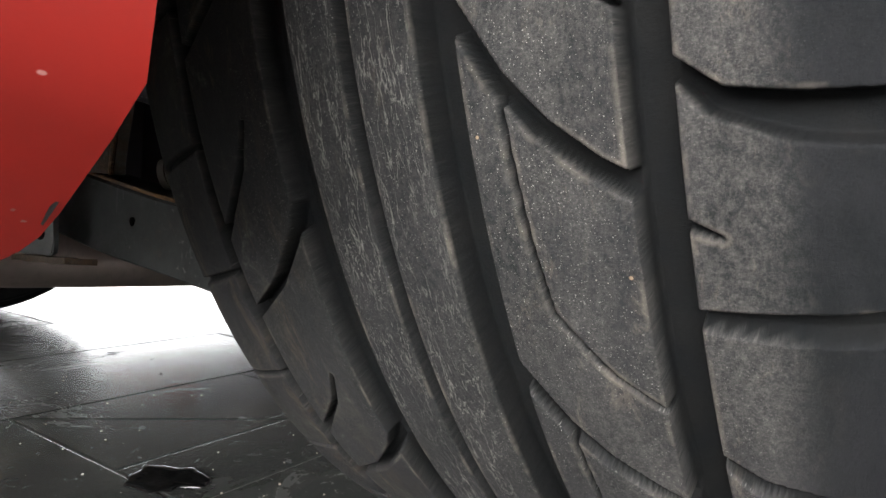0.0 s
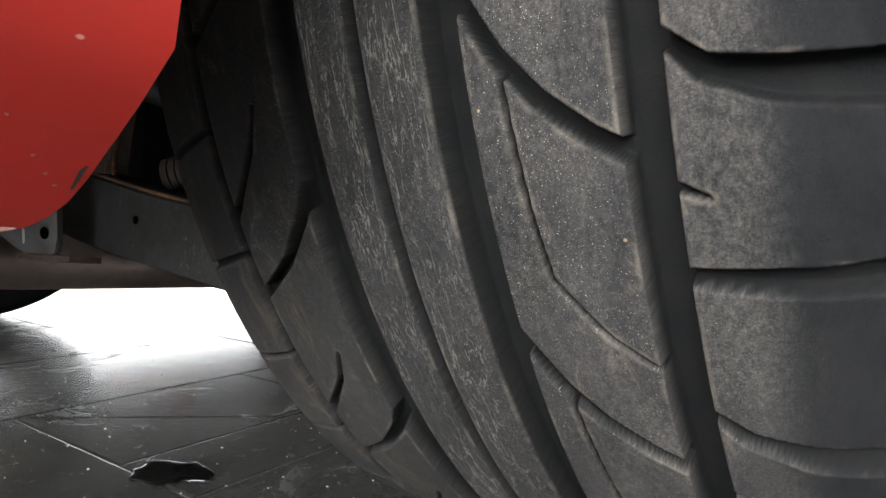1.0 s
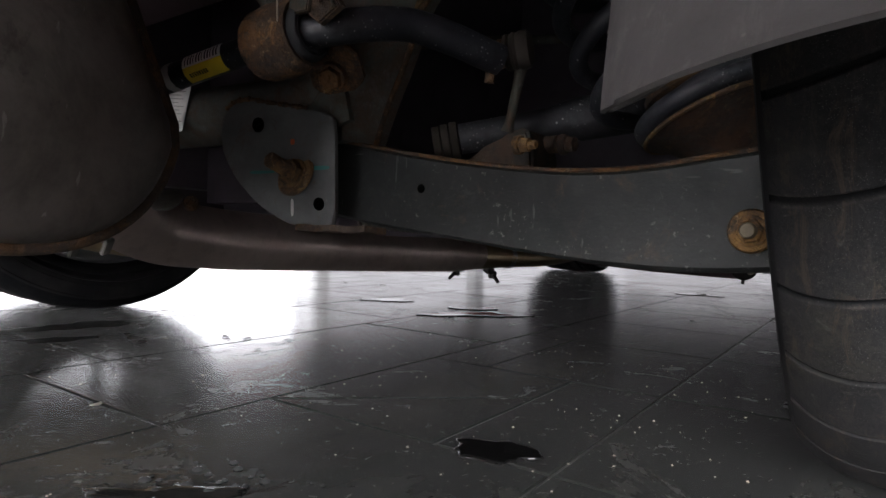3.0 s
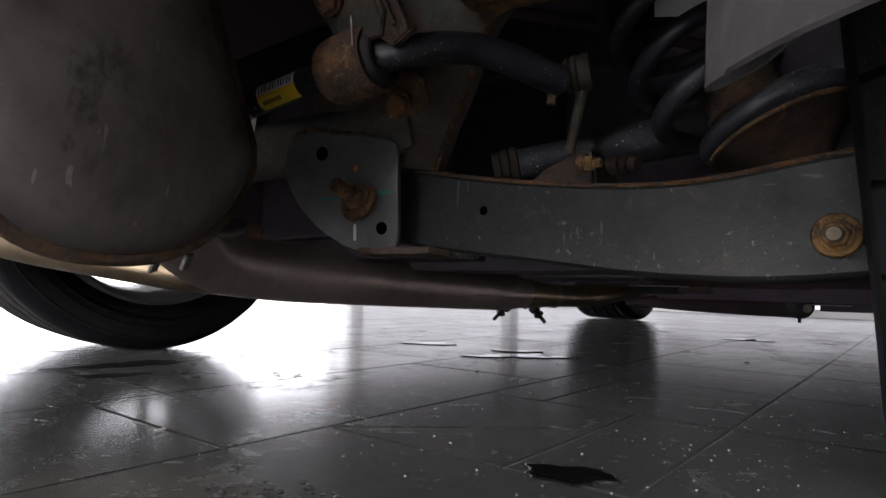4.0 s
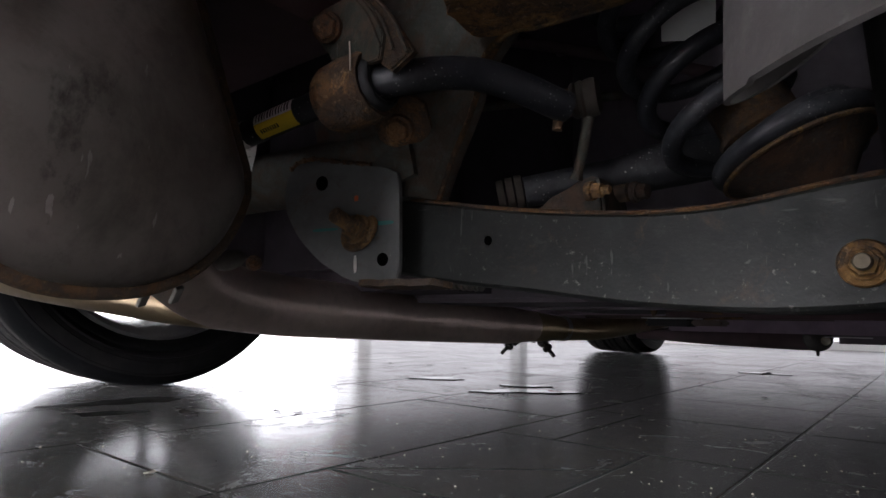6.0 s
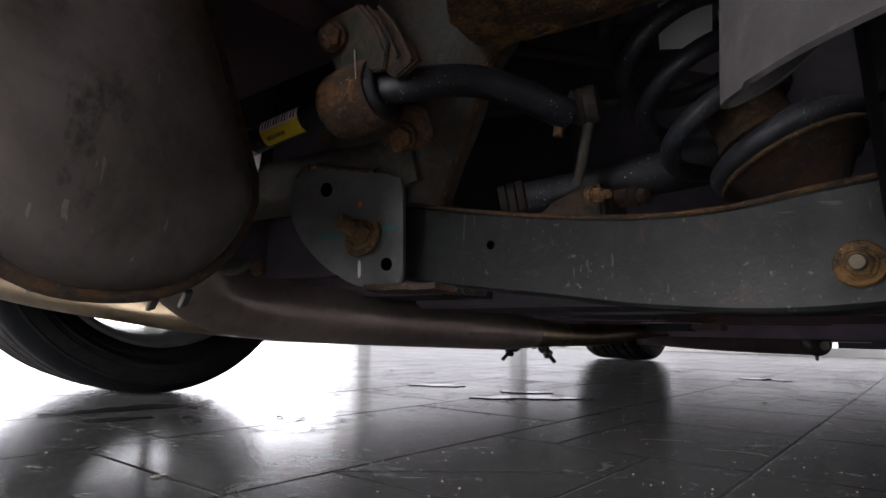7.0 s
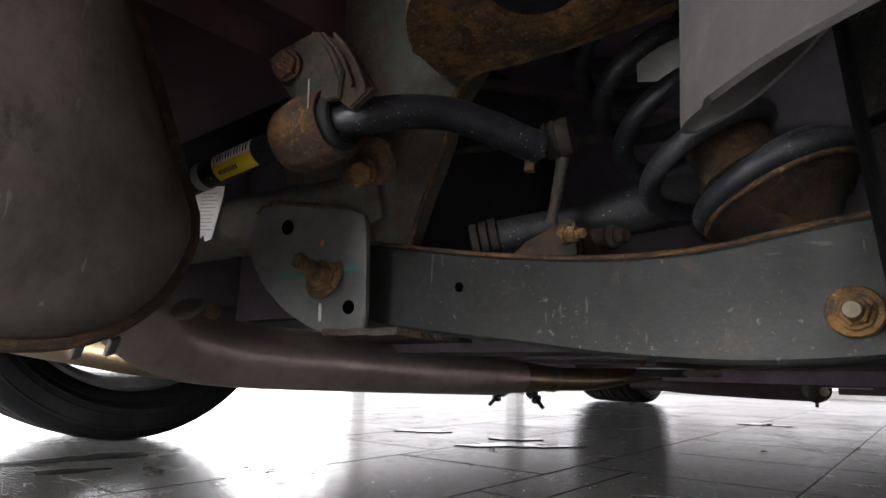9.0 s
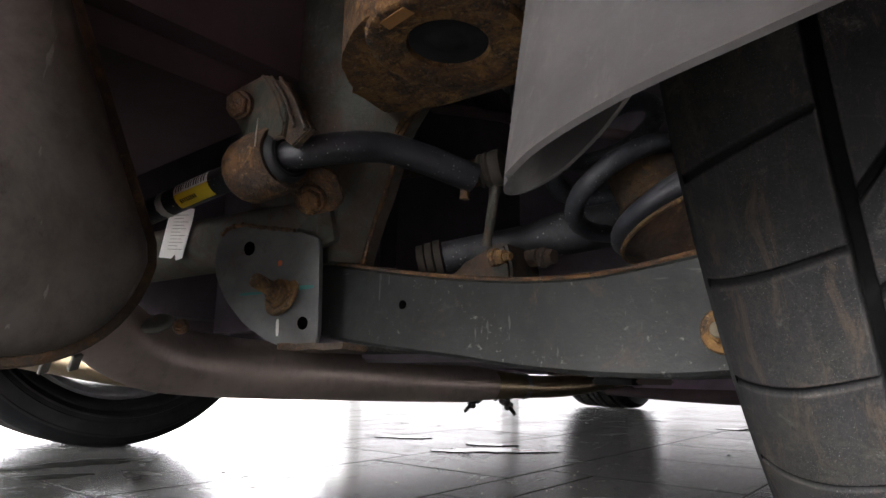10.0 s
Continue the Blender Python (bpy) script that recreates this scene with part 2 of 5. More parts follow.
def stainless(name, colour, rough=0.34, scratched=False, stain=1.0, metal=0.7):
    """Heat-tinted exhaust steel."""
    m = Mat(name, colour, rough, metal)
    m.paint(m.noise(5, 4, 0.6, 0.4, 0.7), (0.15, 0.115, 0.10), 0.6 * stain)
    m.paint(m.noise(55, 6, 0.7, 0.5, 0.78), (0.10, 0.085, 0.075), 0.5 * stain)
    if scratched:
        m.paint(m.noise(34, 3, 0.5, 0.69, 0.72, stretch=(4, 4, 0.30)), (0.40, 0.37, 0.34), 0.7)
        m.paint(m.noise(7, 6, 0.75, 0.48, 0.66, distort=0.7), (0.085, 0.078, 0.068), 0.7)
        m.paint(m.noise(19, 6, 0.7, 0.60, 0.70, stretch=(1, 1, 0.6)), (0.040, 0.036, 0.032), 0.75)
        m.paint(m.noise(18, 6, 0.75, 0.62, 0.70), (0.20, 0.17, 0.14), 0.5)
        m.paint(spots(m, 30, 0.12, keep=0.2), (0.22, 0.20, 0.18), 0.7)
    m.gloss(m.noise(28, 5, 0.65, 0.4, 0.7), rough + 0.2)
    m.bump(m.noise(150, 4, 0.6, 0.3, 0.7), 0.12, 0.0006)
    return m.m


def slate_tile():
    """Dark polished slate tile, wet-looking, with scuffs and dried streaks."""
    m = Mat("slate_tile", (0.030, 0.032, 0.030), 0.17)
    m.b.inputs["IOR"].default_value = 1.33
    m.b.inputs["Sheen Weight"].default_value = 0.026
    m.b.inputs["Sheen Roughness"].default_value = 0.45
    info = m.node("ShaderNodeObjectInfo")
    geo = m.node("ShaderNodeNewGeometry")
    n = m.node("ShaderNodeTexNoise", Scale=3.2, Detail=7.0, Roughness=0.65)
    m.link(geo.outputs["Position"], n.inputs["Vector"])
    r = m.node("ShaderNodeMapRange")
    r.inputs["From Min"].default_value, r.inputs["From Max"].default_value = 0.42, 0.68
    m.link(n.outputs[0], r.inputs["Value"])
    n2 = m.node("ShaderNodeTexNoise", Scale=38.0, Detail=6.0, Roughness=0.7)
    m.link(geo.outputs["Position"], n2.inputs["Vector"])
    r2 = m.node("ShaderNodeMapRange")
    r2.inputs["From Min"].default_value, r2.inputs["From Max"].default_value = 0.50, 0.72
    m.link(n2.outputs[0], r2.inputs["Value"])
    m.paint(r.outputs[0], (0.048, 0.050, 0.047), 0.8)
    m.paint(info.outputs["Random"], (0.028, 0.031, 0.028), 0.6)
    m.paint(m.times(r2.outputs[0], r.outputs[0]), (0.095, 0.094, 0.088), 0.45)
    m.gloss(r.outputs[0], 0.21)
    m.gloss(m.times(r2.outputs[0], r.outputs[0]), 0.34)
    for turn, scale, lo, hi, rough, tone in ((0.35, (30, 4, 1), 0.56, 0.80, 0.22, (0.08, 0.08, 0.077)), (1.7, (26, 3, 1), 0.58, 0.84, 0.23, (0.085, 0.084, 0.08))):
        mp = m.node("ShaderNodeMapping")
        mp.inputs["Rotation"].default_value = (0, 0, turn)
        mp.inputs["Scale"].default_value = scale
        m.link(geo.outputs["Position"], mp.inputs["Vector"])
        n3 = m.node("ShaderNodeTexNoise", Scale=1.0, Detail=5.0, Roughness=0.6, Distortion=0.4)
        m.link(mp.outputs[0], n3.inputs["Vector"])
        r3 = m.node("ShaderNodeMapRange")
        r3.inputs["From Min"].default_value, r3.inputs["From Max"].default_value = lo, hi
        m.link(n3.outputs[0], r3.inputs["Value"])
        m.paint(r3.outputs[0], tone, 0.25)
        m.gloss(r3.outputs[0], rough)
    for scale, lo, hi, tone, amount, rough in ((7.0, 0.53, 0.63, (0.070, 0.070, 0.062), 0.55, 0.30), (19.0, 0.57, 0.66, (0.012, 0.012, 0.011), 0.6, 0.20), (90.0, 0.62, 0.68, (0.11, 0.105, 0.095), 0.5, 0.5)):
        n4 = m.node("ShaderNodeTexNoise", Scale=scale, Detail=7.0, Roughness=0.72, Distortion=1.1)
        m.link(geo.outputs["Position"], n4.inputs["Vector"])
        r4 = m.node("ShaderNodeMapRange")
        r4.inputs["From Min"].default_value, r4.inputs["From Max"].default_value = lo, hi
        m.link(n4.outputs[0], r4.inputs["Value"])
        m.paint(r4.outputs[0], tone, amount)
        m.gloss(r4.outputs[0], rough)
    bp = m.node("ShaderNodeBump", Strength=0.035, Distance=0.002)
    m.link(n.outputs[0], bp.inputs["Height"])
    m.link(bp.outputs[0], m.b.inputs["Normal"])
    return m.m


def plain(name, colour, rough=0.6, metal=0.0, grain=40, vary=0.25, bump=0.15):
    m = Mat(name, colour, rough, metal)
    m.paint(m.noise(grain, 5, 0.65, 0.35, 0.7), tuple(c * (1 - vary) for c in colour), 1.0)
    m.gloss(m.noise(grain * 0.6, 4, 0.6, 0.4, 0.7), min(1, rough + 0.12))
    m.bump(m.noise(grain * 4, 4, 0.6, 0.3, 0.7), bump, 0.0006)
    return m.m


def liner_plastic():
    """Grey moulded plastic with dried splash marks and scuffs."""
    m = Mat("grey_liner_plastic", (0.112, 0.105, 0.104), 0.6)
    m.paint(m.noise(9, 6, 0.7, 0.38, 0.66, distort=0.7), (0.060, 0.056, 0.056), 0.75)
    m.paint(m.noise(26, 6, 0.75, 0.52, 0.70, stretch=(2.5, 1, 0.7)), (0.17, 0.158, 0.15), 0.5)
    m.paint(m.noise(90, 5, 0.7, 0.60, 0.74), (0.20, 0.19, 0.18), 0.4)
    m.paint(spots(m, 120, 0.13, keep=0.10), (0.20, 0.18, 0.17), 0.6)
    m.gloss(m.noise(18, 5, 0.65, 0.4, 0.7), 0.75)
    m.bump(m.noise(60, 5, 0.65, 0.3, 0.7), 0.2, 0.001)
    return m.m


def glow(name, colour, strength):
    m = bpy.data.materials.new(name)
    m.use_nodes = True
    t = m.node_tree
    t.nodes.clear()
    e = t.nodes.new("ShaderNodeEmission")
    e.inputs[0].default_value, e.inputs[1].default_value = (*colour, 1), strength
    o = t.nodes.new("ShaderNodeOutputMaterial")
    t.links.new(e.outputs[0], o.inputs[0])
    return m


M_TREAD = rubber_tread()
M_SIDE = rubber_side()
M_RED = red_paint()
M_STEEL = painted_steel("undercoated_steel", (0.0165, 0.0185, 0.0180), 0.22, 0.48, 0.5)
M_BRACKET = painted_steel("bracket_primer", (0.080, 0.083, 0.082), 0.24, 0.55)
M_FRAME = painted_steel("subframe_steel", (0.062, 0.068, 0.059), 0.5, 0.6)
M_RUST = rusty("rusty_steel", 1.0, 0.2)
M_SEAM = rusty("seam_rust", 0.6, 0.2)
M_RESON = stainless("exhaust_steel", (0.70, 0.575, 0.52), 0.40, False, 0.6, 0.82)
M_BRASS = stainless("heat_tinted_pipe", (0.46, 0.36, 0.23), 0.30, False, 0.6, 0.9)
M_CUPRUST = rusty("cup_rust", 1.2, 0.5)
M_DARKRUST = rusty("dark_rust", 0.33)
M_MOUNT = rusty("dusty_mount_rust", 1.6, 0.3)
M_MUFF = stainless("muffler_steel", (0.225, 0.203, 0.188), 0.34, True)
# raised and tinted purple: the lens veil over dark places is in this colour
M_BLACK_VEIL = plain("veiled_black_plastic", (0.110, 0.096, 0.112), 0.6)
M_BAR = chipped("black_bar_paint", (0.009, 0.010, 0.014), 0.42, 0.4)
M_SPRING = chipped("spring_paint", (0.020, 0.022, 0.028), 0.46)
M_LINER = liner_plastic()
M_HUBDARK = plain("dark_dusty_rubber", (0.012, 0.013, 0.015), 0.7, 0.0, 60, 0.5)
# far lighter and more purple than the coating, to imitate veiling glare in the dark
M_UNDER_VEIL = plain("veiled_underbody_coating", (0.26, 0.20, 0.26), 0.8, 0.0, 12, 0.4)
M_CASING = plain("dusty_casing", (0.060, 0.048, 0.062), 0.75, 0.0, 14, 0.5)
M_DARKRED = plain("primer_underbody", (0.105, 0.066, 0.074), 0.75, 0.0, 10, 0.4)
M_TILE = slate_tile()
M_GROUT = plain("grout", (0.085, 0.083, 0.078), 0.85, 0.0, 25, 0.6)
M_WALL = plain("white_wall_paint", (0.78, 0.78, 0.77), 0.7, 0.0, 3, 0.06, 0.05)
M_GREYWALL = plain("pale_grey_wall_paint", (0.55, 0.555, 0.56), 0.7, 0.0, 3, 0.1, 0.05)
M_CEIL = plain("ceiling_paint", (0.72, 0.72, 0.71), 0.8, 0.0, 3, 0.06, 0.05)
M_RIM = plain("silver_rim", (0.62, 0.62, 0.62), 0.28, 0.9, 30, 0.15)
M_ZINC = plain("zinc", (0.55, 0.55, 0.54), 0.32, 0.9, 60, 0.2)
M_PIN = plain("worn_steel", (0.22, 0.21, 0.19), 0.4, 0.6, 60, 0.4)
M_DARKMETAL = plain("dark_metal", (0.05, 0.048, 0.045), 0.45, 0.7, 60, 0.3)
M_PAPER = plain("paper", (0.82, 0.82, 0.80), 0.8, 0.0, 60, 0.08)
M_YELLOW = plain("yellow_label", (0.72, 0.53, 0.03), 0.5, 0.0, 60, 0.12)
# black without specular: paints the shade inside a hole on a flat disc
M_HOLE_SHADE = Mat("hole_shade", (0.001, 0.001, 0.001), 1.0).m
M_HOLE_SHADE.node_tree.nodes["Principled BSDF"].inputs["Specular IOR Level"].default_value = 0.0
M_INK = plain("ink", (0.02, 0.02, 0.02), 0.7)
M_ORANGE = plain("orange_mark", (0.55, 0.11, 0.03), 0.7)
M_TEAL = plain("teal_mark", (0.03, 0.16, 0.15), 0.7)
M_CHALK = plain("chalk_mark", (0.62, 0.61, 0.58), 0.8)
M_FRAMEW = plain("window_frame", (0.55, 0.55, 0.55), 0.5)
M_OUT = glow("daylight_haze", (0.97, 0.99, 1.0), 6.0)
# added glow that stands in for the pale lit strip at the front
M_FRONT_GLOW = glow("front_glow", (0.98, 0.98, 1.0), 1.3)
M_OIL = plain("oil", (0.008, 0.008, 0.008), 0.04, 0.0, 20, 0.1, 0.02)
M_WATER = plain("water_drop", (0.05, 0.051, 0.05), 0.03, 0.0, 20, 0.1, 0.0)
M_FAINT = plain("faint_ink", (0.36, 0.36, 0.35), 0.8)
M_EAR = painted_steel("dusty_clamp_steel", (0.022, 0.025, 0.020), 0.5, 0.65, 0.6)
M_POOL = plain("clear_water", (0.020, 0.021, 0.020), 0.02, 0.0, 20, 0.1, 0.0)
M_SMEAR = plain("oily_dirt", (0.014, 0.014, 0.013), 0.42, 0.0, 60, 0.5, 0.5)
M_BROWN = plain("brown_floor_metal", (0.085, 0.060, 0.052), 0.55, 0.2, 40, 0.4)
M_LIP = plain("rubbed_lip", (0.34, 0.17, 0.15), 0.6, 0.0, 50, 0.3)
M_GOLDRUST = rusty("golden_rust", 1.6, 0.42)
M_TAN = plain("tan_mark", (0.40, 0.20, 0.07), 0.7)
M_SCALE = plain("dark_scale", (0.05, 0.045, 0.042), 0.35, 0.0, 60, 0.4)
M_PALE = plain("pale_metal", (0.21, 0.175, 0.12), 0.6, 0.2, 60, 0.3)
M_LINK = chipped("dark_link_paint", (0.013, 0.014, 0.017), 0.6, 0.6)
M_BOLTRUST = rusty("red_brown_rust", 0.9, 0.0)
M_BUMPSTOP = rusty("brown_dusty_rust", 0.5, 0.3)
M_LINKROD = painted_steel("corroded_rod", (0.040, 0.044, 0.036), 0.5, 0.7, 0.7)
M_PALERUST = rusty("worn_rust", 1.1, 0.4)
M_DIRTY = painted_steel("dirty_steel", (0.020, 0.021, 0.018), 0.55, 0.7, 0.6)
M_DUSTY = plain("dusty_rubber", (0.034, 0.027, 0.020), 0.8, 0.0, 50, 0.5)
M_GLASS = plain("dark_glass", (0.01, 0.012, 0.013), 0.05, 0.0, 5, 0.1, 0.0)
M_CRUMB = plain("crumb", (0.45, 0.40, 0.33), 0.85)


# ---- building helpers ----
def mesh_of(bm, name, mat, smooth=True, sharp=40):
    bmesh.ops.recalc_face_normals(bm, faces=bm.faces)
    me = bpy.data.meshes.new(name)
    if smooth:
        for f in bm.faces:
            f.smooth = True
        for e in bm.edges:
            if len(e.link_faces) == 2 and e.calc_face_angle(0) > radians(sharp):
                e.smooth = False
    bm.to_mesh(me)
    bm.free()
    me.materials.append(mat)
    return me


def part(name, bm, mat, parent=None, label="", smooth=True):
    """Links a bmesh as one mesh object under a thing or a part."""
    ob = new(name, mesh_of(bm, name, mat, smooth))
    if parent is not None:
        ob.parent = parent
    if label:
        ob["label"] = label
    return ob


def thing(name, label, category, group="", kind=""):
    ob = new(name)
    ob.empty_display_size = 0.05
    return tagged(ob, label, category, group, kind)


def box(bm, lo, hi, bevel=0.0, m=None):
    v = [bm.verts.new((x, y, z)) for x in (lo[0], hi[0]) for y in (lo[1], hi[1]) for z in (lo[2], hi[2])]
    fs = [bm.faces.new([v[i] for i in q]) for q in ((0, 1, 3, 2), (4, 6, 7, 5), (0, 4, 5, 1), (2, 3, 7, 6), (0, 2, 6, 4), (1, 5, 7, 3))]
    if bevel:
        es = list({e for f in fs for e in f.edges})
        r = bmesh.ops.bevel(bm, geom=es, offset=bevel, segments=2, affect="EDGES")
        v = list({w for f in r["faces"] for w in f.verts} | {w for w in v if w.is_valid})
    if m is not None:
        bmesh.ops.transform(bm, matrix=m, verts=v)
    return v


def smooth_path(pts, n=10):
    """Catmull-Rom through the points."""
    p = [Vector(q) for q in pts]
    p = [2 * p[0] - p[1]] + p + [2 * p[-1] - p[-2]]
    out = []
    for i in range(1, len(p) - 2):
        a, b, c, d = p[i - 1:i + 3]
        for k in range(n):
            t = k / n
            out.append(0.5 * (2 * b + (c - a) * t + (2 * a - 5 * b + 4 * c - d) * t * t + (3 * b - a - 3 * c + d) * t ** 3))
    out.append(p[-2])
    return out


def tube(bm, path, radius, sides=16, cap=True, flat=1.0):
    """A round bar or pipe along a path; radius a number or one for each point."""
    path = [Vector(p) for p in path]
    rs = radius if isinstance(radius, (list, tuple)) else [radius] * len(path)
    up = Vector((0, 0, 1))
    rings = []
    for i, p in enumerate(path):
        d = (path[min(i + 1, len(path) - 1)] - path[max(i - 1, 0)]).normalized()
        if abs(d.dot(up)) > 0.97:
            up = Vector((0, 1, 0))
        side = d.cross(up).normalized()
        up = side.cross(d).normalized()
        rings.append([bm.verts.new(p + rs[i] * (math.cos(2 * math.pi * k / sides) * side + flat * math.sin(2 * math.pi * k / sides) * up)) for k in range(sides)])
    for a, b in zip(rings, rings[1:]):
        for k in range(sides):
            bm.faces.new((a[k], a[(k + 1) % sides], b[(k + 1) % sides], b[k]))
    if cap:
        bm.faces.new(rings[0][::-1])
        bm.faces.new(rings[-1])
    return rings


def lathe(bm, profile, m=None, sides=32, closed=False):
    """Turns (radius, height) pairs round the local z axis, then moves by m."""
    m = m or Matrix()
    rings = []
    for r, h in profile:
        rings.append([bm.verts.new(m @ Vector((r * math.cos(2 * math.pi * k / sides), r * math.sin(2 * math.pi * k / sides), h))) for k in range(sides)])
    pairs = list(zip(rings, rings[1:])) + ([(rings[-1], rings[0])] if closed else [])
    for a, b in pairs:
        for k in range(sides):
            bm.faces.new((a[k], a[(k + 1) % sides], b[(k + 1) % sides], b[k]))
    if not closed:
        bm.faces.new(rings[0][::-1])
        bm.faces.new(rings[-1])


def plate(bm, outline, thick, m=None, bevel=0.0):
    """A flat plate: an outline of (a, b) in the local xy plane, its thickness along local -z."""
    m = m or Matrix()
    top = [bm.verts.new((a, b, 0)) for a, b in outline]
    low = [bm.verts.new((a, b, -thick)) for a, b in outline]
    n = len(outline)
    f1 = bm.faces.new(top)
    bm.faces.new(low[::-1])
    for i in range(n):
        bm.faces.new((top[i], low[i], low[(i + 1) % n], top[(i + 1) % n]))
    vs = top + low
    if bevel:
        r = bmesh.ops.bevel(bm, geom=list(f1.edges), offset=bevel, segments=2, affect="EDGES")
        vs = list({w for w in vs if w.is_valid} | set(r["verts"]))
    bmesh.ops.transform(bm, matrix=m, verts=vs)
    bmesh.ops.triangulate(bm, faces=[f for f in bm.faces if len(f.verts) > 4 and any(v in vs for v in f.verts)])


def frame_of(o, xaxis, normal):
    """A matrix with its origin, local x and local z given."""
    z = Vector(normal).normalized()
    x = Vector(xaxis)
    x = (x - x.dot(z) * z).normalized()
    y = z.cross(x)
    return Matrix(((x.x, y.x, z.x, o[0]), (x.y, y.y, z.y, o[1]), (x.z, y.z, z.z, o[2]), (0, 0, 0, 1)))


def hexagon(bm, r, h, m):
    lathe(bm, [(r * 0.93, 0), (r, h * 0.12), (r, h * 0.85), (r * 0.9, h)], m, 6)


def rounded(pts, n=4):
    """The closed outline with its corners cut round."""
    out = []
    k = len(pts)
    for i in range(k):
        a, b, c = Vector(pts[i - 1]), Vector(pts[i]), Vector(pts[(i + 1) % k])
        for t in (0.33, 0.5, 0.67):
            q = (a * (1 - t) ** 2 + b * 2 * t * (1 - t) + c * t * t)
            p = b + (q - b) * 0.6
            out.append(p)
    return out


# ---- the car ----
AXLE_Y, TYRE_R = 0.676, 0.365
car = thing("car", "red car parked low, rear underside and wide worn tyre showing", "car")
PITCH = 360 / 21  # degrees of one repeat of the tread

# grooves of one repeat: (across, degrees down) corners, half width at both ends, depth
GROOVES = (
    (((0.038, 11.6), (0.053, 15.9), (0.064, 18.1), (0.077, 19.9), (0.091, 21.3)), 0.0025, 0.0029, 0.0090),
    (((0.0535, 16.3), (0.0545, 19.4), (0.056, 23.1), (0.0585, 26.4), (0.072, 29.5), (0.089, 31.8)), 0.0008, 0.0007, 0.0065),
    (((0.093, 16.0), (0.105, 18.0), (0.120, 18.8), (0.158, 19.9)), 0.0012, 0.0065, 0.0080),
    (((0.093, 26.3), (0.112, 26.55), (0.158, 27.0)), 0.0024, 0.0046, 0.0075),
    (((0.093, 22.1), (0.104, 22.9)), 0.0020, 0.0005, 0.0040),
    (((-0.030, 19.4), (-0.042, 22.5), (-0.060, 25.5), (-0.086, 28.3)), 0.0030, 0.0020, 0.0085),
    (((-0.054, 15.6), (-0.062, 18.2), (-0.086, 22.6)), 0.0008, 0.0018, 0.0065),
    (((-0.087, 16.4), (-0.150, 18.9)), 0.0012, 0.0022, 0.0030),
    (((-0.087, 25.0), (-0.150, 27.4)), 0.0012, 0.0022, 0.0030),
)
RINGS = ((-0.0870, 0.0030, 0.0095), (-0.0295, 0.0078, 0.0110), (0.0030, 0.0024, 0.0100), (0.0360, 0.0064, 0.0120), (0.0910, 0.0056, 0.0120))
EDGE_IN, EDGE_OUT = -0.149, 0.156


def groove_depth(u, deg, fine=True, shoulders=True, grow=0.0):
    """How far the tread is cut in at u (metres across) and deg (degrees down), as arrays."""
    cut = np.zeros_like(u)

    def add(dist, half, depth, soft=0.0009):
        wall = np.clip((half + grow - dist) / soft + 0.5, 0, 1)
        np.maximum(cut, depth * wall * wall * (3 - 2 * wall), out=cut)

    for c, half, depth in RINGS:
        add(np.abs(u - c), half, depth)
    if fine:
        k = math.radians(1) * TYRE_R
        for corners, w0, w1, depth in GROOVES if shoulders else GROOVES[:2] + GROOVES[4:7]:
            n = len(corners) - 1
            for shift in (-PITCH, 0, PITCH):
                d = (deg % PITCH) + shift
                for i in range(n):
                    (ua, da), (ub, db) = corners[i], corners[i + 1]
                    ax, ay, bx, by = ua, da * k, ub, db * k
                    t = np.clip(((u - ax) * (bx - ax) + (d * k - ay) * (by - ay)) / ((bx - ax) ** 2 + (by - ay) ** 2), 0, 1)
                    dist = np.hypot(u - ax - t * (bx - ax), d * k - ay - t * (by - ay))
                    half = w0 + (w1 - w0) * (i + t) / n
                    add(dist, half, depth, 0.0006 + 0.16 * half)
    return cut


def tread_radius(u):
    mid = (EDGE_IN + EDGE_OUT) / 2
    w = np.abs(u - mid)
    return TYRE_R - 0.003 * (w / 0.11) ** 2 - 0.021 * np.clip((w - 0.108) / 0.0445, 0, 1) ** 2.3


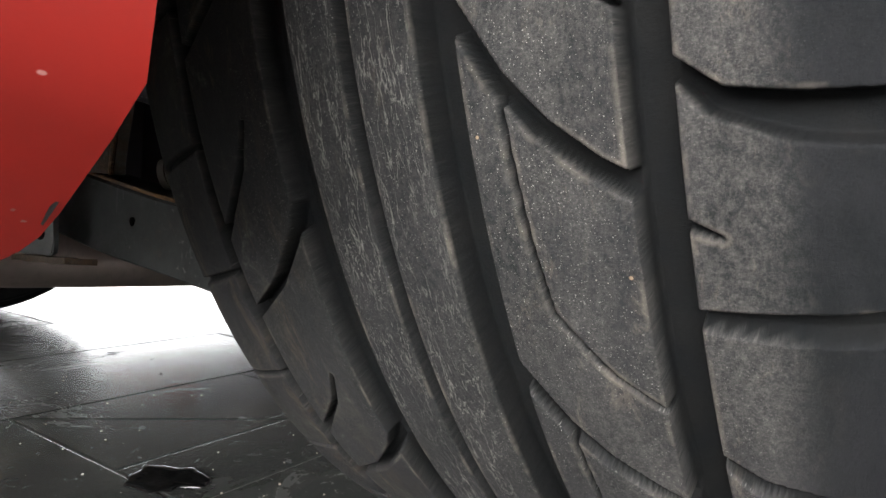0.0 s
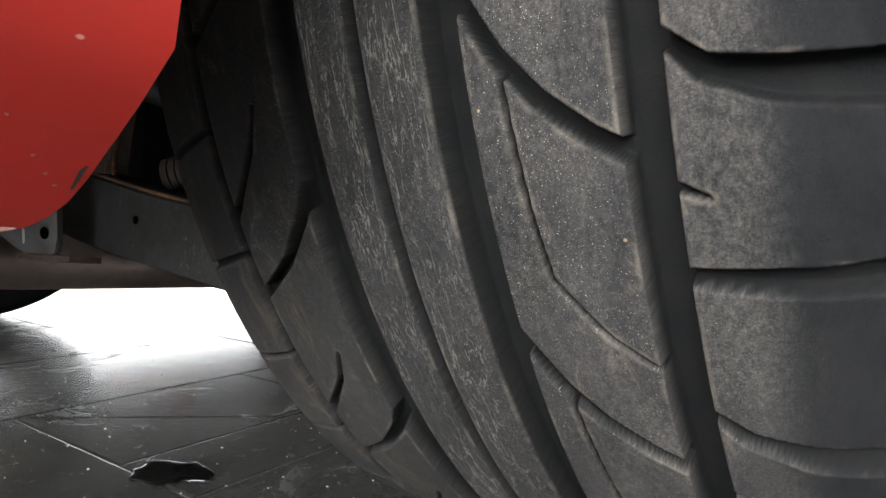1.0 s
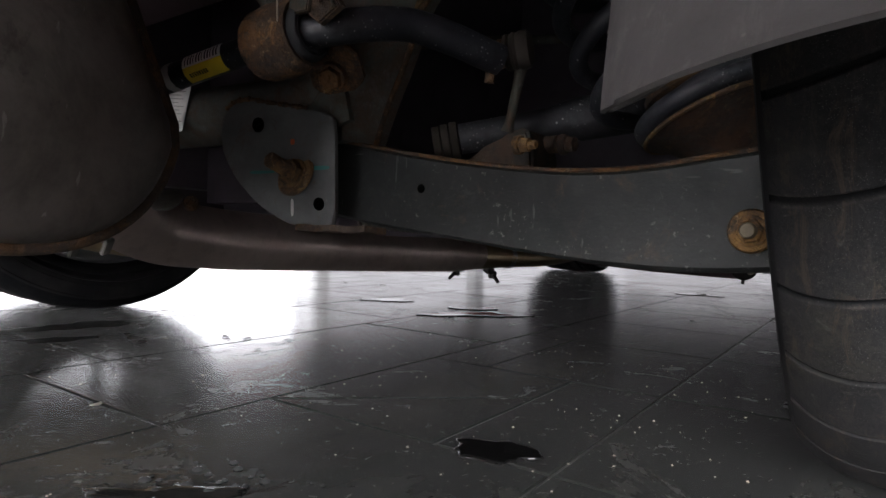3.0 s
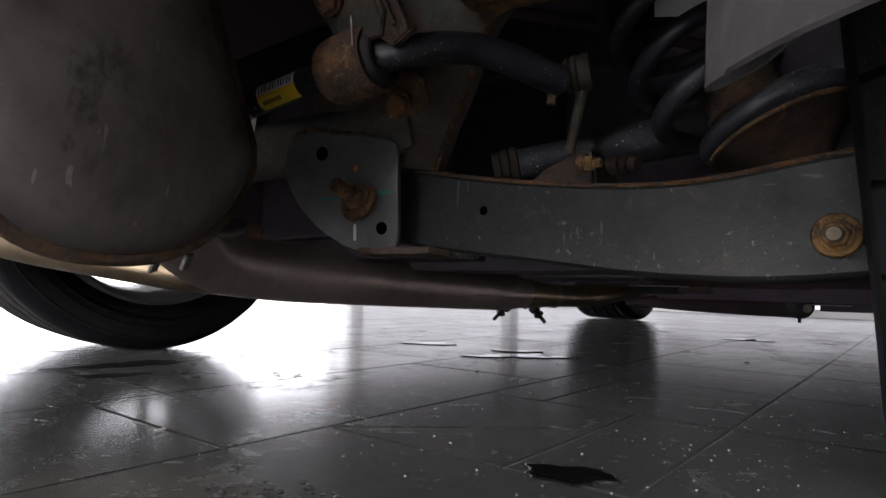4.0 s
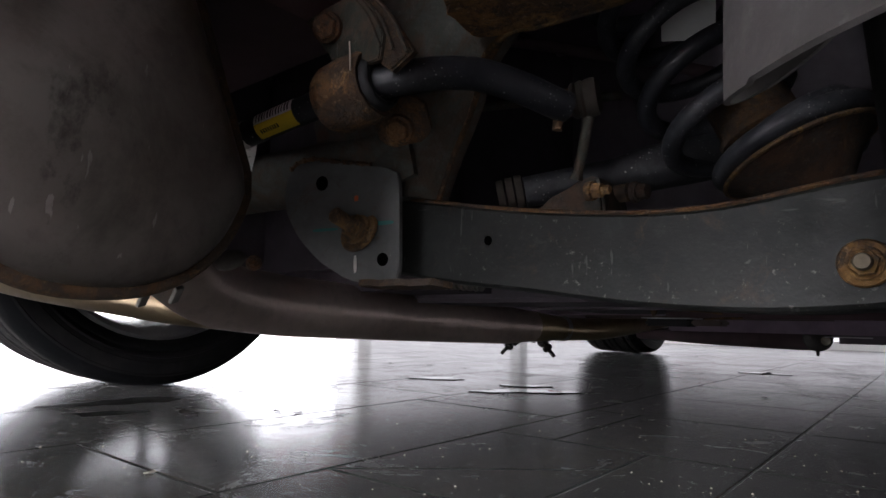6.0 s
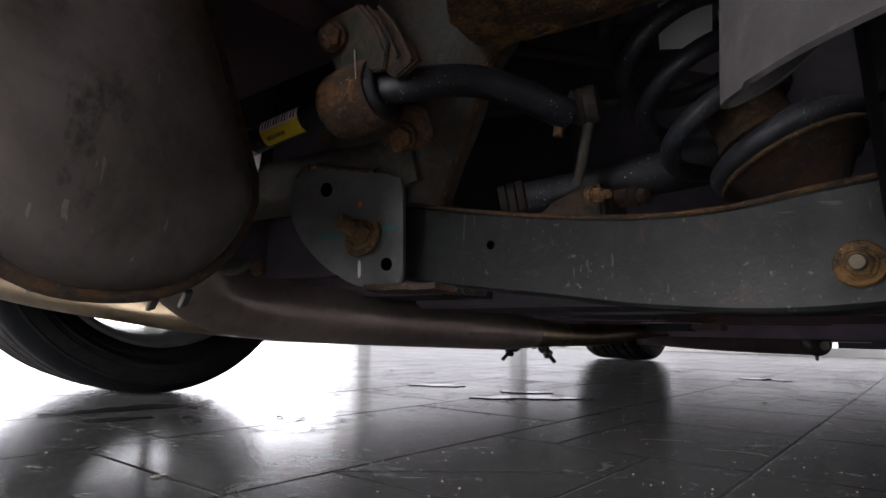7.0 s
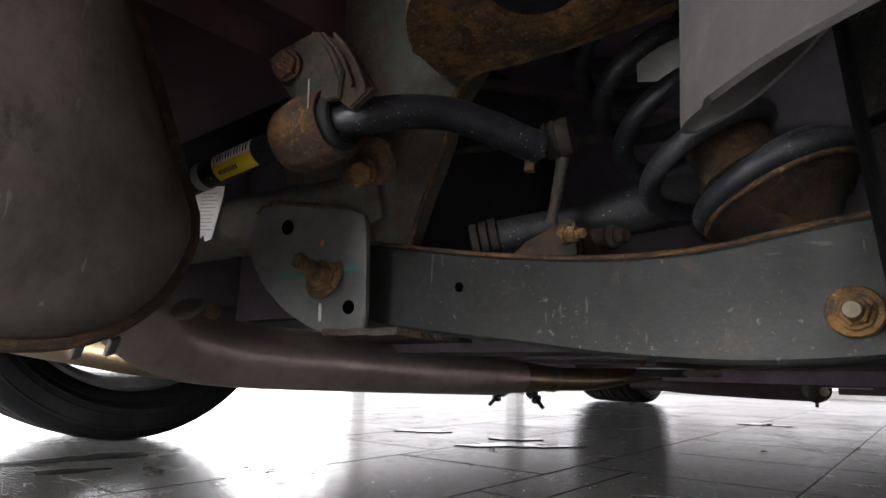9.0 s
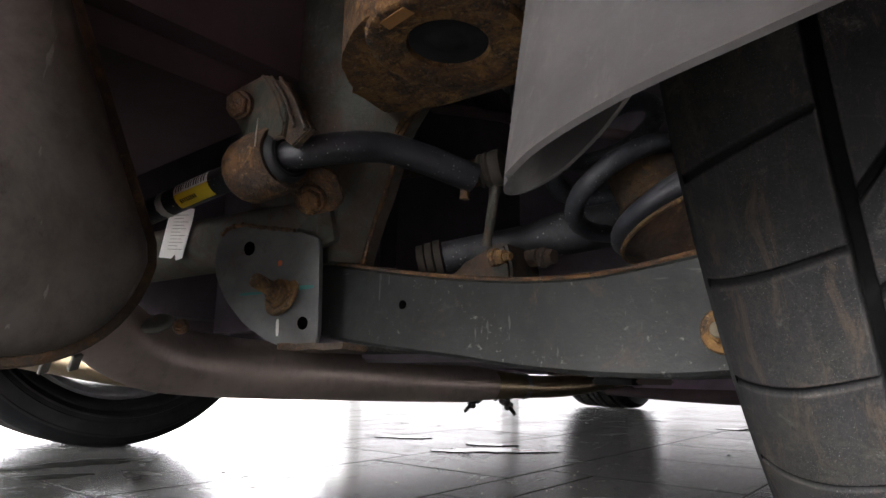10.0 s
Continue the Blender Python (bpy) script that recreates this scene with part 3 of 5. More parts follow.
def tyre_mesh(name, dense=None, shoulders=True):
    """The tread as cut rubber, and the two sidewalls. dense: the (from, to) degrees down that are built finely."""
    us = np.concatenate((np.linspace(EDGE_IN, EDGE_OUT, 620 if dense else 96),))
    if dense:
        degs = np.concatenate((np.arange(dense[0], dense[1], 0.10), np.arange(dense[1], dense[0] + 360, 1.5)))
    else:
        degs = np.arange(0, 360, 1.0)
    nu, nd = len(us), len(degs)
    U, D = np.meshgrid(us, degs)
    cut = groove_depth(U, D, True, shoulders)
    Rr = tread_radius(U) - cut
    rad = np.radians(D)
    P = np.stack((U, -Rr * np.cos(rad), -Rr * np.sin(rad)), -1).reshape(-1, 3)
    i = np.arange(nd)[:, None] * nu + np.arange(nu - 1)[None]
    j = ((np.arange(nd) + 1) % nd)[:, None] * nu + np.arange(nu - 1)[None]
    F = np.stack((i, i + 1, j + 1, j), -1).reshape(-1, 4)
    me = bpy.data.meshes.new(name)
    me.from_pydata(P.tolist(), [], F.tolist())
    uvl = me.uv_layers.new(name="UVMap")
    loops = np.empty(len(me.loops), dtype=np.int32)
    me.loops.foreach_get("vertex_index", loops)
    uvs = np.stack((U.reshape(-1)[loops], (D.reshape(-1)[loops] * math.radians(1) * TYRE_R)), -1)
    uvl.data.foreach_set("uv", uvs.astype(np.float32).reshape(-1))
    lip = me.attributes.new("lip", "FLOAT", "POINT")
    wide = groove_depth(U, D, True, shoulders, 0.0016) if dense else cut
    lip.data.foreach_set("value", np.clip((wide - cut) / 0.004, 0, 1).astype(np.float32).reshape(-1))
    raised = me.attributes.new("raised", "FLOAT", "POINT")
    raised.data.foreach_set("value", np.clip(1 - cut / 0.0026, 0, 1).astype(np.float32).reshape(-1))
    crest = me.attributes.new("flat_top", "FLOAT", "POINT")
    crest.data.foreach_set("value", np.clip(1 - cut / 0.0005, 0, 1).astype(np.float32).reshape(-1))
    me.polygons.foreach_set("use_smooth", np.ones(len(me.polygons), dtype=bool))
    me.update()
    return me


def sidewall(bm, sign, edge):
    """One sidewall with its bead, ribs and the shoulder lip, turned about the local x axis."""
    x = edge
    r0 = float(tread_radius(np.array([edge]))[0])
    k = 0.65
    prof = [(r0 + 0.0, x), (r0 - 0.006 * k, x + sign * 0.003), (r0 - 0.010 * k, x + sign * 0.002), (r0 - 0.025 * k, x + sign * 0.006), (r0 - 0.045 * k, x + sign * 0.008),
            (r0 - 0.047 * k, x + sign * 0.0065), (r0 - 0.060 * k, x + sign * 0.006), (r0 - 0.062 * k, x + sign * 0.0085), (r0 - 0.066 * k, x + sign * 0.0085), (r0 - 0.068 * k, x + sign * 0.005),
            (r0 - 0.080 * k, x - sign * 0.004), (r0 - 0.083 * k, x - sign * 0.002), (r0 - 0.086 * k, x - sign * 0.002), (0.270, x - sign * 0.010), (0.264, x - sign * 0.016), (0.261, x - sign * 0.035)]
    lathe_x(bm, prof, 120)


def lathe_x(bm, prof, sides):
    rings = [[bm.verts.new((h, -r * math.cos(2 * math.pi * k / sides), -r * math.sin(2 * math.pi * k / sides))) for k in range(sides)] for r, h in prof]
    for a, b in zip(rings, rings[1:]):
        for k in range(sides):
            bm.faces.new((a[k], a[(k + 1) % sides], b[(k + 1) % sides], b[k]))


def settle(me, m):
    """Presses what would lie under the floor flat, as the car's weight does."""
    inv = m.inverted()
    for v in me.vertices:
        low = math.exp(-((math.degrees(math.atan2(-v.co.z, -v.co.y)) - 90) / 38) ** 2)
        v.co.x += math.copysign(0.022 * low * max(0.0, min(1.0, (abs(v.co.x) - 0.06) / 0.08)), v.co.x) if math.hypot(v.co.y, v.co.z) > 0.27 else 0
        w = m @ v.co
        if w.z < 0.0008:
            w.z = 0.0008 + 0.02 * (0.0008 - w.z)
            v.co = inv @ w


def wheel(m, outward, dense=None, shoulders=True):
    """A wheel with cut tyre and a multi-spoke rim; outward: +1 or -1, the side of its face along local x."""
    hub = new("wheel")
    hub.parent = car
    hub.matrix_local = m
    me = tyre_mesh("tyre", dense, shoulders)
    settle(me, m)
    me.materials.append(M_TREAD)
    tyre = new("tyre", me)
    tyre.parent = hub
    tyre["label"] = "worn wide black tyre with dusty cracked tread"
    for sign, edge in ((-1, EDGE_IN), (1, EDGE_OUT)):
        bm = bmesh.new()
        sidewall(bm, sign, edge)
        me = mesh_of(bm, "sidewall", M_SIDE)
        settle(me, m)
        ob = new("sidewall", me)
        ob.parent = hub
    bm = bmesh.new()
    lathe_x(bm, [(r + 0.021, h * 1.14) for r, h in ((0.238, -0.122), (0.243, -0.118), (0.240, -0.112), (0.228, -0.108), (0.222, -0.08), (0.215, 0.0), (0.222, 0.09), (0.230, 0.118), (0.240, 0.122), (0.243, 0.127), (0.236, 0.129), (0.226, 0.12), (0.205, 0.0), (0.214, -0.09), (0.226, -0.116), (0.238, -0.122))], 72)
    part("rim", bm, M_RIM, hub, "silver alloy rim")
    for k in range(5):
        bm = bmesh.new()
        for s in (-1, 1):
            tube(bm, [(outward * 0.10, 0.05, s * 0.010), (outward * 0.105, 0.15, s * 0.026), (outward * 0.10, 0.246, s * 0.044)], [0.020, 0.016, 0.015], 8, True, 0.8)
        bmesh.ops.rotate(bm, verts=bm.verts, cent=(0, 0, 0), matrix=Matrix.Rotation(radians(72 * k + 18), 3, "X"))
        part("spoke", bm, M_RIM, hub)
    bm = bmesh.new()
    lathe(bm, [(0.0, 0.0), (0.06, 0.0), (0.065, 0.01), (0.065, 0.05), (0.055, 0.06), (0.0, 0.062)], frame_of((outward * 0.06, 0, 0), (0, 1, 0), (outward, 0, 0)), 24)
    part("hub", bm, M_RIM, hub)
    bm = bmesh.new()
    lathe(bm, [(0.03, 0), (0.165, 0), (0.165, 0.012), (0.03, 0.012)], frame_of((outward * 0.01, 0, 0), (0, 1, 0), (outward, 0, 0)), 40)
    part("brake_disc", bm, M_DARKMETAL, hub)
    bm = bmesh.new()
    lathe(bm, [(0.04, 0), (0.196, 0.0), (0.204, 0.004), (0.204, 0.018), (0.198, 0.018), (0.196, 0.006), (0.04, 0.006)], frame_of((-outward * 0.045, 0, 0), (0, 1, 0), (outward, 0, 0)), 48)
    part("dust_shield", bm, M_DARKRUST, hub, "rusty brake dust shield")
    bm = bmesh.new()
    box(bm, (-0.05, -0.20, -0.075), (0.045, -0.115, 0.075), 0.016)
    part("caliper", bm, M_DARKMETAL, hub)
    return hub


CAMBER, TOE = 3.0, 2.0
rear_right = wheel(pose(0.0, AXLE_Y, TYRE_R, 0, -CAMBER, -TOE), 1, (-30, 80))
rear_left = wheel(pose(-1.590, AXLE_Y, TYRE_R, 0, 2, 0), -1, None, False)
front_left = wheel(pose(-1.60, 3.42, TYRE_R, 0, 1, 0), -1)
front_right = wheel(pose(0.02, 3.42, TYRE_R, 0, -1, 0), 1)


def surface(bm, rows, thick, outward):
    """A sheet through rows of points, given a thickness along the way outward."""
    o = Vector(outward).normalized() * thick
    a = [[bm.verts.new(p) for p in row] for row in rows]
    b = [[bm.verts.new(Vector(p) - o) for p in row] for row in rows]
    nr, nc = len(a), len(a[0])
    for i in range(nr - 1):
        for j in range(nc - 1):
            bm.faces.new((a[i][j], a[i][j + 1], a[i + 1][j + 1], a[i + 1][j]))
            bm.faces.new((b[i][j], b[i + 1][j], b[i + 1][j + 1], b[i][j + 1]))
    rim = [(i, 0) for i in range(nr)] + [(nr - 1, j) for j in range(1, nc)] + [(i, nc - 1) for i in range(nr - 2, -1, -1)] + [(0, j) for j in range(nc - 2, 0, -1)]
    for (i, j), (k, l) in zip(rim, rim[1:] + rim[:1]):
        bm.faces.new((a[i][j], a[k][l], b[k][l], b[i][j]))


def bumper():
    """The red rear bumper's lower corner behind the wheel: it drops to a blunt tip, its lower edge runs rearward, its front edge rises along the wheel arch."""
    tip = Vector((-0.048, 0.252, 0.215))
    rear = Vector((-0.10, -0.95, 0.15)).normalized()
    arch = Vector((0.85, -0.04, 0.53)).normalized()
    n = rear.cross(arch).normalized()

    def skin(v, w):
        """A place on the bumper: v up along the arch, w rearward."""
        rise = max(0.0, 0.55 * v - 0.075)
        p = tip + rear * (0.85 * w) + arch * min(0.55 * v, 0.075) + Vector((0.26, -0.05, 0.95)) * rise
        p += n * 0.02 * math.sin(math.pi * min(1, v * 1.2)) * min(1, w * 6) - Vector((0.25 * w * w, 0, 0.26 * max(0, w - 0.35) ** 2))
        return p + (rear + arch) * 0.006 * max(0, 1 - (w * 0.85 + v * 0.55) / 0.03) ** 2

    bm = bmesh.new()
    rows = [[skin((i / 24) ** 1.6, (j / 30) ** 1.8) for j in range(31)] for i in range(25)]
    surface(bm, rows, 0.004, rear.cross(arch))
    bp = part("rear_bumper", bm, M_RED, car, "chipped red painted bumper corner")
    # the rear face that closes the car behind, and the far corner
    bm = bmesh.new()
    end = rows[0][30]
    line = [end, Vector((-0.62, -0.59, 0.215)), Vector((-0.79, -0.60, 0.215)), Vector((-0.96, -0.59, 0.215)), Vector((-1.58 - end.x, end.y, end.z)), Vector((-1.43, -0.2, 0.27)), Vector((-1.53, 0.252, 0.216))]
    line = smooth_path(line, 6)
    surface(bm, [[q + Vector((0, -0.03 * math.sin(3 * h / 0.4), h)) for q in line] for h in (0.0, 0.05, 0.12, 0.2, 0.3, 0.45)], 0.004, (0, -1, 0))
    part("rear_face", bm, M_RED, bp, "red painted rear face")
    # rubbed and chipped places of the paint
    rng = random.Random(12)
    for v, w, a, b, mat, lab in ((0.031, 0.0018, 0.0070, 0.0014, M_INK, "black scuff"), (0.030, 0.0085, 0.0009, 0.0006, M_LIP, "pale chip"), (0.0265, 0.0055, 0.0007, 0.0008, M_LIP, "pale chip"),
                                 (0.035, 0.0125, 0.0007, 0.0005, M_LIP, "pale chip"), (0.022, 0.016, 0.0006, 0.0008, M_LIP, "pale chip"), (0.045, 0.020, 0.0006, 0.0006, M_LIP, "pale chip")):
        v, w = v / 0.55, w / 0.85
        bm = bmesh.new()
        ring = []
        for k in range(12):
            q = rng.uniform(0.55, 1.0)
            ring.append(bm.verts.new(skin(max(0.002, v + q * a / 0.55 * math.cos(k * math.pi / 6)), max(0.002, w + q * b / 0.85 * math.sin(k * math.pi / 6))) - n * 0.0046))
        bm.faces.new(ring)
        part("scuff" if mat is M_INK else "chip", bm, mat, bp, lab)
    # the folded lower lip, rubbed pale
    bm = bmesh.new()
    out = arch.cross(rear).normalized()
    tube(bm, [skin(0.0, w / 0.85) + out * 0.0040 + Vector((0, 0, 0.0004)) for w in (0.002, 0.008, 0.018, 0.028, 0.036)], [0.0004, 0.0013, 0.0015, 0.0014, 0.0005], 8)
    part("lip", bm, M_LIP, bp, "rubbed pale lower lip")


bumper()


def curved_sheet(bm, rows, thick):
    """A sheet through rows of points, thickened along its own normals."""
    P = np.array([[tuple(p) for p in row] for row in rows])
    n = np.cross(np.gradient(P, axis=1), np.gradient(P, axis=0))
    n /= np.linalg.norm(n, axis=2, keepdims=True)
    Q = P + thick * n
    a = [[bm.verts.new(p) for p in row] for row in P.tolist()]
    b = [[bm.verts.new(p) for p in row] for row in Q.tolist()]
    nr, nc = len(a), len(a[0])
    for i in range(nr - 1):
        for j in range(nc - 1):
            bm.faces.new((a[i][j], a[i][j + 1], a[i + 1][j + 1], a[i + 1][j]))
            bm.faces.new((b[i][j], b[i + 1][j], b[i + 1][j + 1], b[i][j + 1]))
    rim = [(i, 0) for i in range(nr)] + [(nr - 1, j) for j in range(1, nc)] + [(i, nc - 1) for i in range(nr - 2, -1, -1)] + [(0, j) for j in range(nc - 2, 0, -1)]
    for (i, j), (k, l) in zip(rim, rim[1:] + rim[:1]):
        bm.faces.new((a[i][j], a[k][l], b[k][l], b[i][j]))


def liner():
    """The grey plastic wheel-arch liner: a wall behind the wheel that rolls round at its inner end into a scoop."""
    rim = smooth_path([(-0.058, 0.232, 0.243), (-0.095, 0.236, 0.2395), (-0.130, 0.241, 0.2365), (-0.162, 0.250, 0.2325), (-0.184, 0.263, 0.2300), (-0.1975, 0.277, 0.2300),
                       (-0.2005, 0.288, 0.2312), (-0.195, 0.2965, 0.2350), (-0.182, 0.300, 0.2420), (-0.165, 0.300, 0.2540), (-0.148, 0.299, 0.2700)], 7)
    rows = []
    for h in (0.0, 0.002, 0.006, 0.014, 0.03, 0.06, 0.11, 0.18, 0.27):
        flare = 0.0028 * math.exp(-h / 0.004)
        rows.append([q + h * Vector((-0.04, 0.26, 1.0)) + Vector((0.0, -flare, 0)) * (1 if k < 30 else -0.3) for k, q in enumerate(rim)])
    bm = bmesh.new()
    curved_sheet(bm, rows, 0.0022)
    part("wheel_arch_liner", bm, M_LINER, car, "grey plastic splash liner with a rolled edge")


liner()


def control_arm():
    """The pressed lower control arm: a channel with a dished face, a folded rim and the outer bolt."""
    xs = [-0.640, -0.585, -0.529, -0.478, -0.425, -0.382, -0.339, -0.311, -0.285, -0.263, -0.241, -0.220, -0.199, -0.171, -0.130, -0.095]
    tops = [0.284, 0.276, 0.266, 0.256, 0.247, 0.241, 0.236, 0.234, 0.2335, 0.234, 0.236, 0.239, 0.242, 0.245, 0.247, 0.246]
    lows = [0.206, 0.196, 0.187, 0.181, 0.1755, 0.170, 0.1645, 0.162, 0.160, 0.159, 0.158, 0.158, 0.159, 0.161, 0.166, 0.172]
    arm = new("control_arm")
    arm.parent = car
    arm["label"] = "pressed grey steel lower suspension arm"
    bm = bmesh.new()
    rows = []
    prof = ((0.055, 1.0), (0.050, 1.0), (0.010, 1.0), (0.003, 0.985), (0.0, 0.95), (0.0005, 0.75), (0.001, 0.5), (0.0005, 0.25), (0.0, 0.05), (0.003, 0.015), (0.010, 0.0), (0.050, 0.0), (0.055, 0.0))
    y0 = 0.503
    n = 60
    sx = np.linspace(xs[0], xs[-1], n)
    st, sl = np.interp(sx, xs, tops), np.interp(sx, xs, lows)
    for k in range(3):
        st[1:-1], sl[1:-1] = (st[:-2] + 2 * st[1:-1] + st[2:]) / 4, (sl[:-2] + 2 * sl[1:-1] + sl[2:]) / 4
    for x, t, l in zip(sx, st, sl):
        rows.append([(x, y0 + d, l + (t - l) * v) for d, v in prof])
    surface(bm, rows, 0.0032, (0, -1, 0.0))
    part("arm_body", bm, M_STEEL, arm)
    # rolled upper rim, rusted
    bm = bmesh.new()
    tube(bm, [(x, y0 + 0.004, t + 0.0006) for x, t in zip(sx, st)][2:], 0.0021, 8)
    part("rim", bm, M_RUST, arm, "rusty folded rim")
    # no recess here: a black disc carries the hole's shade
    bm = bmesh.new()
    lathe(bm, [(0.0, 0), (0.0042, 0), (0.0042, 0.0008), (0.0, 0.0008)], frame_of((-0.465, y0 - 0.0003, 0.223), (1, 0, 0), (0, -1, 0)), 16)
    part("hole_shade", bm, M_HOLE_SHADE, arm)
    at = (-0.180, y0 - 0.0005, 0.189)
    bolt(arm, at, (0, -1, 0), 0.0150, 0.0072, 0.007)
    bm = bmesh.new()
    lathe(bm, [(0.0052, 0.007), (0.0054, 0.014), (0.0044, 0.0165), (0.0, 0.017)], frame_of(at, (1, 0, 0.2), (0, -1, 0)), 20)
    part("bolt_tip", bm, M_PALE, arm, "pale worn bolt end")
    return arm


def bolt(parent, at, way, washer, head, long, thread=0.0, mat=None):
    """A bolt with its washer; thread: how far the shank stands out past the nut."""
    mat = mat or M_GOLDRUST
    f = frame_of(at, (1, 0, 0.2), way)
    bm = bmesh.new()
    lathe(bm, [(head * 0.7, 0), (washer, 0.0), (washer * 1.01, 0.0016), (washer * 0.93, 0.0034), (head * 0.7, 0.0036)], f, 36)
    part("washer", bm, mat, parent, "rusty washer")
    bm = bmesh.new()
    hexagon(bm, head * 1.25, long, f @ pose(0, 0, 0.003))
    lathe(bm, [(head * 1.5, 0.003), (head * 1.45, 0.0055), (head, 0.006)], f, 24)
    part("nut", bm, mat, parent)
    if thread:
        bm = bmesh.new()
        prof = []
        k = int(thread / 0.0011)
        for i in range(k):
            z = 0.002 + long + thread * i / k
            prof += [(head * 0.62, z), (head * 0.72, z + thread / k * 0.5)]
        prof += [(head * 0.55, 0.003 + long + thread)]
        lathe(bm, prof, f, 20)
        part("thread", bm, mat, parent)


control_arm()


def arm_bracket():
    """The subframe's bracket plate that holds the arm's inner end, with its long rusty bolt."""
    br = new("arm_bracket")
    br.parent = car
    br["label"] = "dark grey steel bracket plate with paint marks"
    o = Vector((-0.6, 0.4455, 0.26))
    f = frame_of(o, (1, 0.24, 0), (0.233, -0.968, -0.06))
    pts = [(-0.079, 0.016), (-0.075, 0.036), (-0.062, 0.049), (-0.036, 0.051), (0.0, 0.043), (0.052, 0.0345), (0.0615, 0.029), (0.0628, 0.016), (0.0628, -0.066), (0.061, -0.076), (0.034, -0.0790), (0.005, -0.0745), (-0.032, -0.055), (-0.060, -0.028), (-0.074, -0.004)]
    bm = bmesh.new()
    plate(bm, [tuple(p) for p in rounded(pts)], 0.006, f, 0.0012)
    part("bracket_plate", bm, M_BRACKET, br)
    bm = bmesh.new()
    bead = smooth_path([f @ Vector((a, b, -0.001)) for a, b in ((-0.070, 0.0435), (-0.058, 0.0505), (-0.040, 0.0520), (-0.020, 0.0480), (0.004, 0.0440), (0.030, 0.0395))], 8)
    tube(bm, bead, [0.0024 + 0.0011 * math.sin(1.9 * k) * math.sin(0.7 * k) for k in range(len(bead))], 8)
    part("weld_bead", bm, M_RUST, br, "rusty weld bead")
    # holes as thin discs, their inner shade put into the black colour
    for a, b, r in ((-0.028, 0.0255, 0.0072), (0.0445, -0.054, 0.0062)):
        bm = bmesh.new()
        lathe(bm, [(0, 0.0), (r, 0.0), (r * 1.05, 0.0006), (0, 0.0007)], f @ pose(a, b, 0.0002), 20)
        part("hole_shade", bm, M_HOLE_SHADE, br)
    at = f @ Vector((0.0175, -0.0255, 0.0))
    bolt(br, at, (0.08, -0.94, 0.30), 0.0225, 0.0105, 0.011, 0.024)
    for name, mat, lab, x0, x1, y0, y1 in (("paint_mark", M_TEAL, "teal paint mark", 0.034, 0.058, -0.0215, -0.0165), ("paint_mark", M_TEAL, "teal paint mark", -0.042, -0.006, -0.0245, -0.0205),
                                          ("paint_dot", M_ORANGE, "orange paint dot", 0.011, 0.0165, 0.0035, 0.0105), ("chalk_mark", M_CHALK, "white chalk stroke", 0.0105, 0.0145, -0.068, -0.048)):
        bm = bmesh.new()
        plate(bm, [tuple(p) for p in rounded([(x0, y0), (x1, y0 + 0.001), (x1, y1), (x0, y1)])], 0.0003, f @ pose(0, 0, 0.0004))
        part(name, bm, mat, br, lab)
    bm = bmesh.new()
    surface(bm, [[(-0.566 + 0.076 * w / 7, 0.437 + 0.030 * v + 0.016 * w / 7, 0.1795 + 0.0006 * math.sin(2.1 * w) - 0.002 * v) for w in range(8)] for v in (0.0, 0.5, 1.0)], 0.006, (0, 0, -1))
    part("lower_lip", bm, M_BUMPSTOP, br, "rusty folded lower lip")
    return br


arm_bracket()


def muffler():
    """The rear silencer: a big leaning oval can with a crimped rusty seam round its end."""
    mu = new("muffler")
    mu.parent = car
    mu["label"] = "dull brown-grey steel muffler with rusty seam"
    f = frame_of((-0.541, 0.2035, 0.160), (0.0, 1.0, 0.0), (0.97, 0.0, -0.24))
    outline = []
    w = 0.092
    for k in range(25):
        a = math.pi + math.pi * k / 24
        outline.append((math.copysign(w * abs(math.cos(a)) ** 0.86, math.cos(a)), w - w * abs(math.sin(a)) ** 0.86))
    for k in range(17):
        a = math.pi * k / 16
        outline.append((w * math.cos(a), 0.40 + w * math.sin(a)))

    def lean(x, y):
        """The can leans rearward as it rises."""
        return x - 0.56 * max(0, y - 0.085)
    c = Vector((0, 0.245, 0))
    bm = bmesh.new()
    rings = []
    for grow, z in ((-0.9, 0.006), (-0.6, 0.006), (-0.30, 0.0045), (-0.17, 0.001), (-0.09, -0.004), (-0.035, -0.010), (-0.008, -0.016), (0.0, -0.022), (-0.015, -0.05), (-0.10, -0.24)):
        ring = []
        for x, y in outline:
            yy = c.y + (y - c.y) * (1 + grow * w / 0.245 if grow > -0.4 else 1 + grow)
            ring.append(bm.verts.new(f @ Vector((lean(x * (1 + grow), yy), yy, z))))
        rings.append(ring)
    for a, b in zip(rings, rings[1:]):
        for k in range(len(a)):
            bm.faces.new((a[k], a[(k + 1) % len(a)], b[(k + 1) % len(a)], b[k]))
    bm.faces.new(rings[0])
    bm.faces.new(rings[-1])
    part("shell", bm, M_MUFF, mu)
    bm = bmesh.new()
    path = [f @ Vector((lean(x * 1.015, y), c.y + (y - c.y) * 1.006, -0.020)) for x, y in outline]
    tube(bm, path + [path[0]], 0.0068, 12, False)
    part("seam", bm, M_SEAM, mu, "rusty crimped seam")
    for dx in (0, 0.027):
        bm = bmesh.new()
        box(bm, (-0.0016, -0.004, -0.008), (0.0016, 0.004, 0.006), 0.0006, pose(-0.592 + dx, 0.252 + dx * 0.4, 0.161 + 0.1 * dx, 20, 35, 30))
        part("hanger_tab", bm, M_PIN, mu)


muffler()


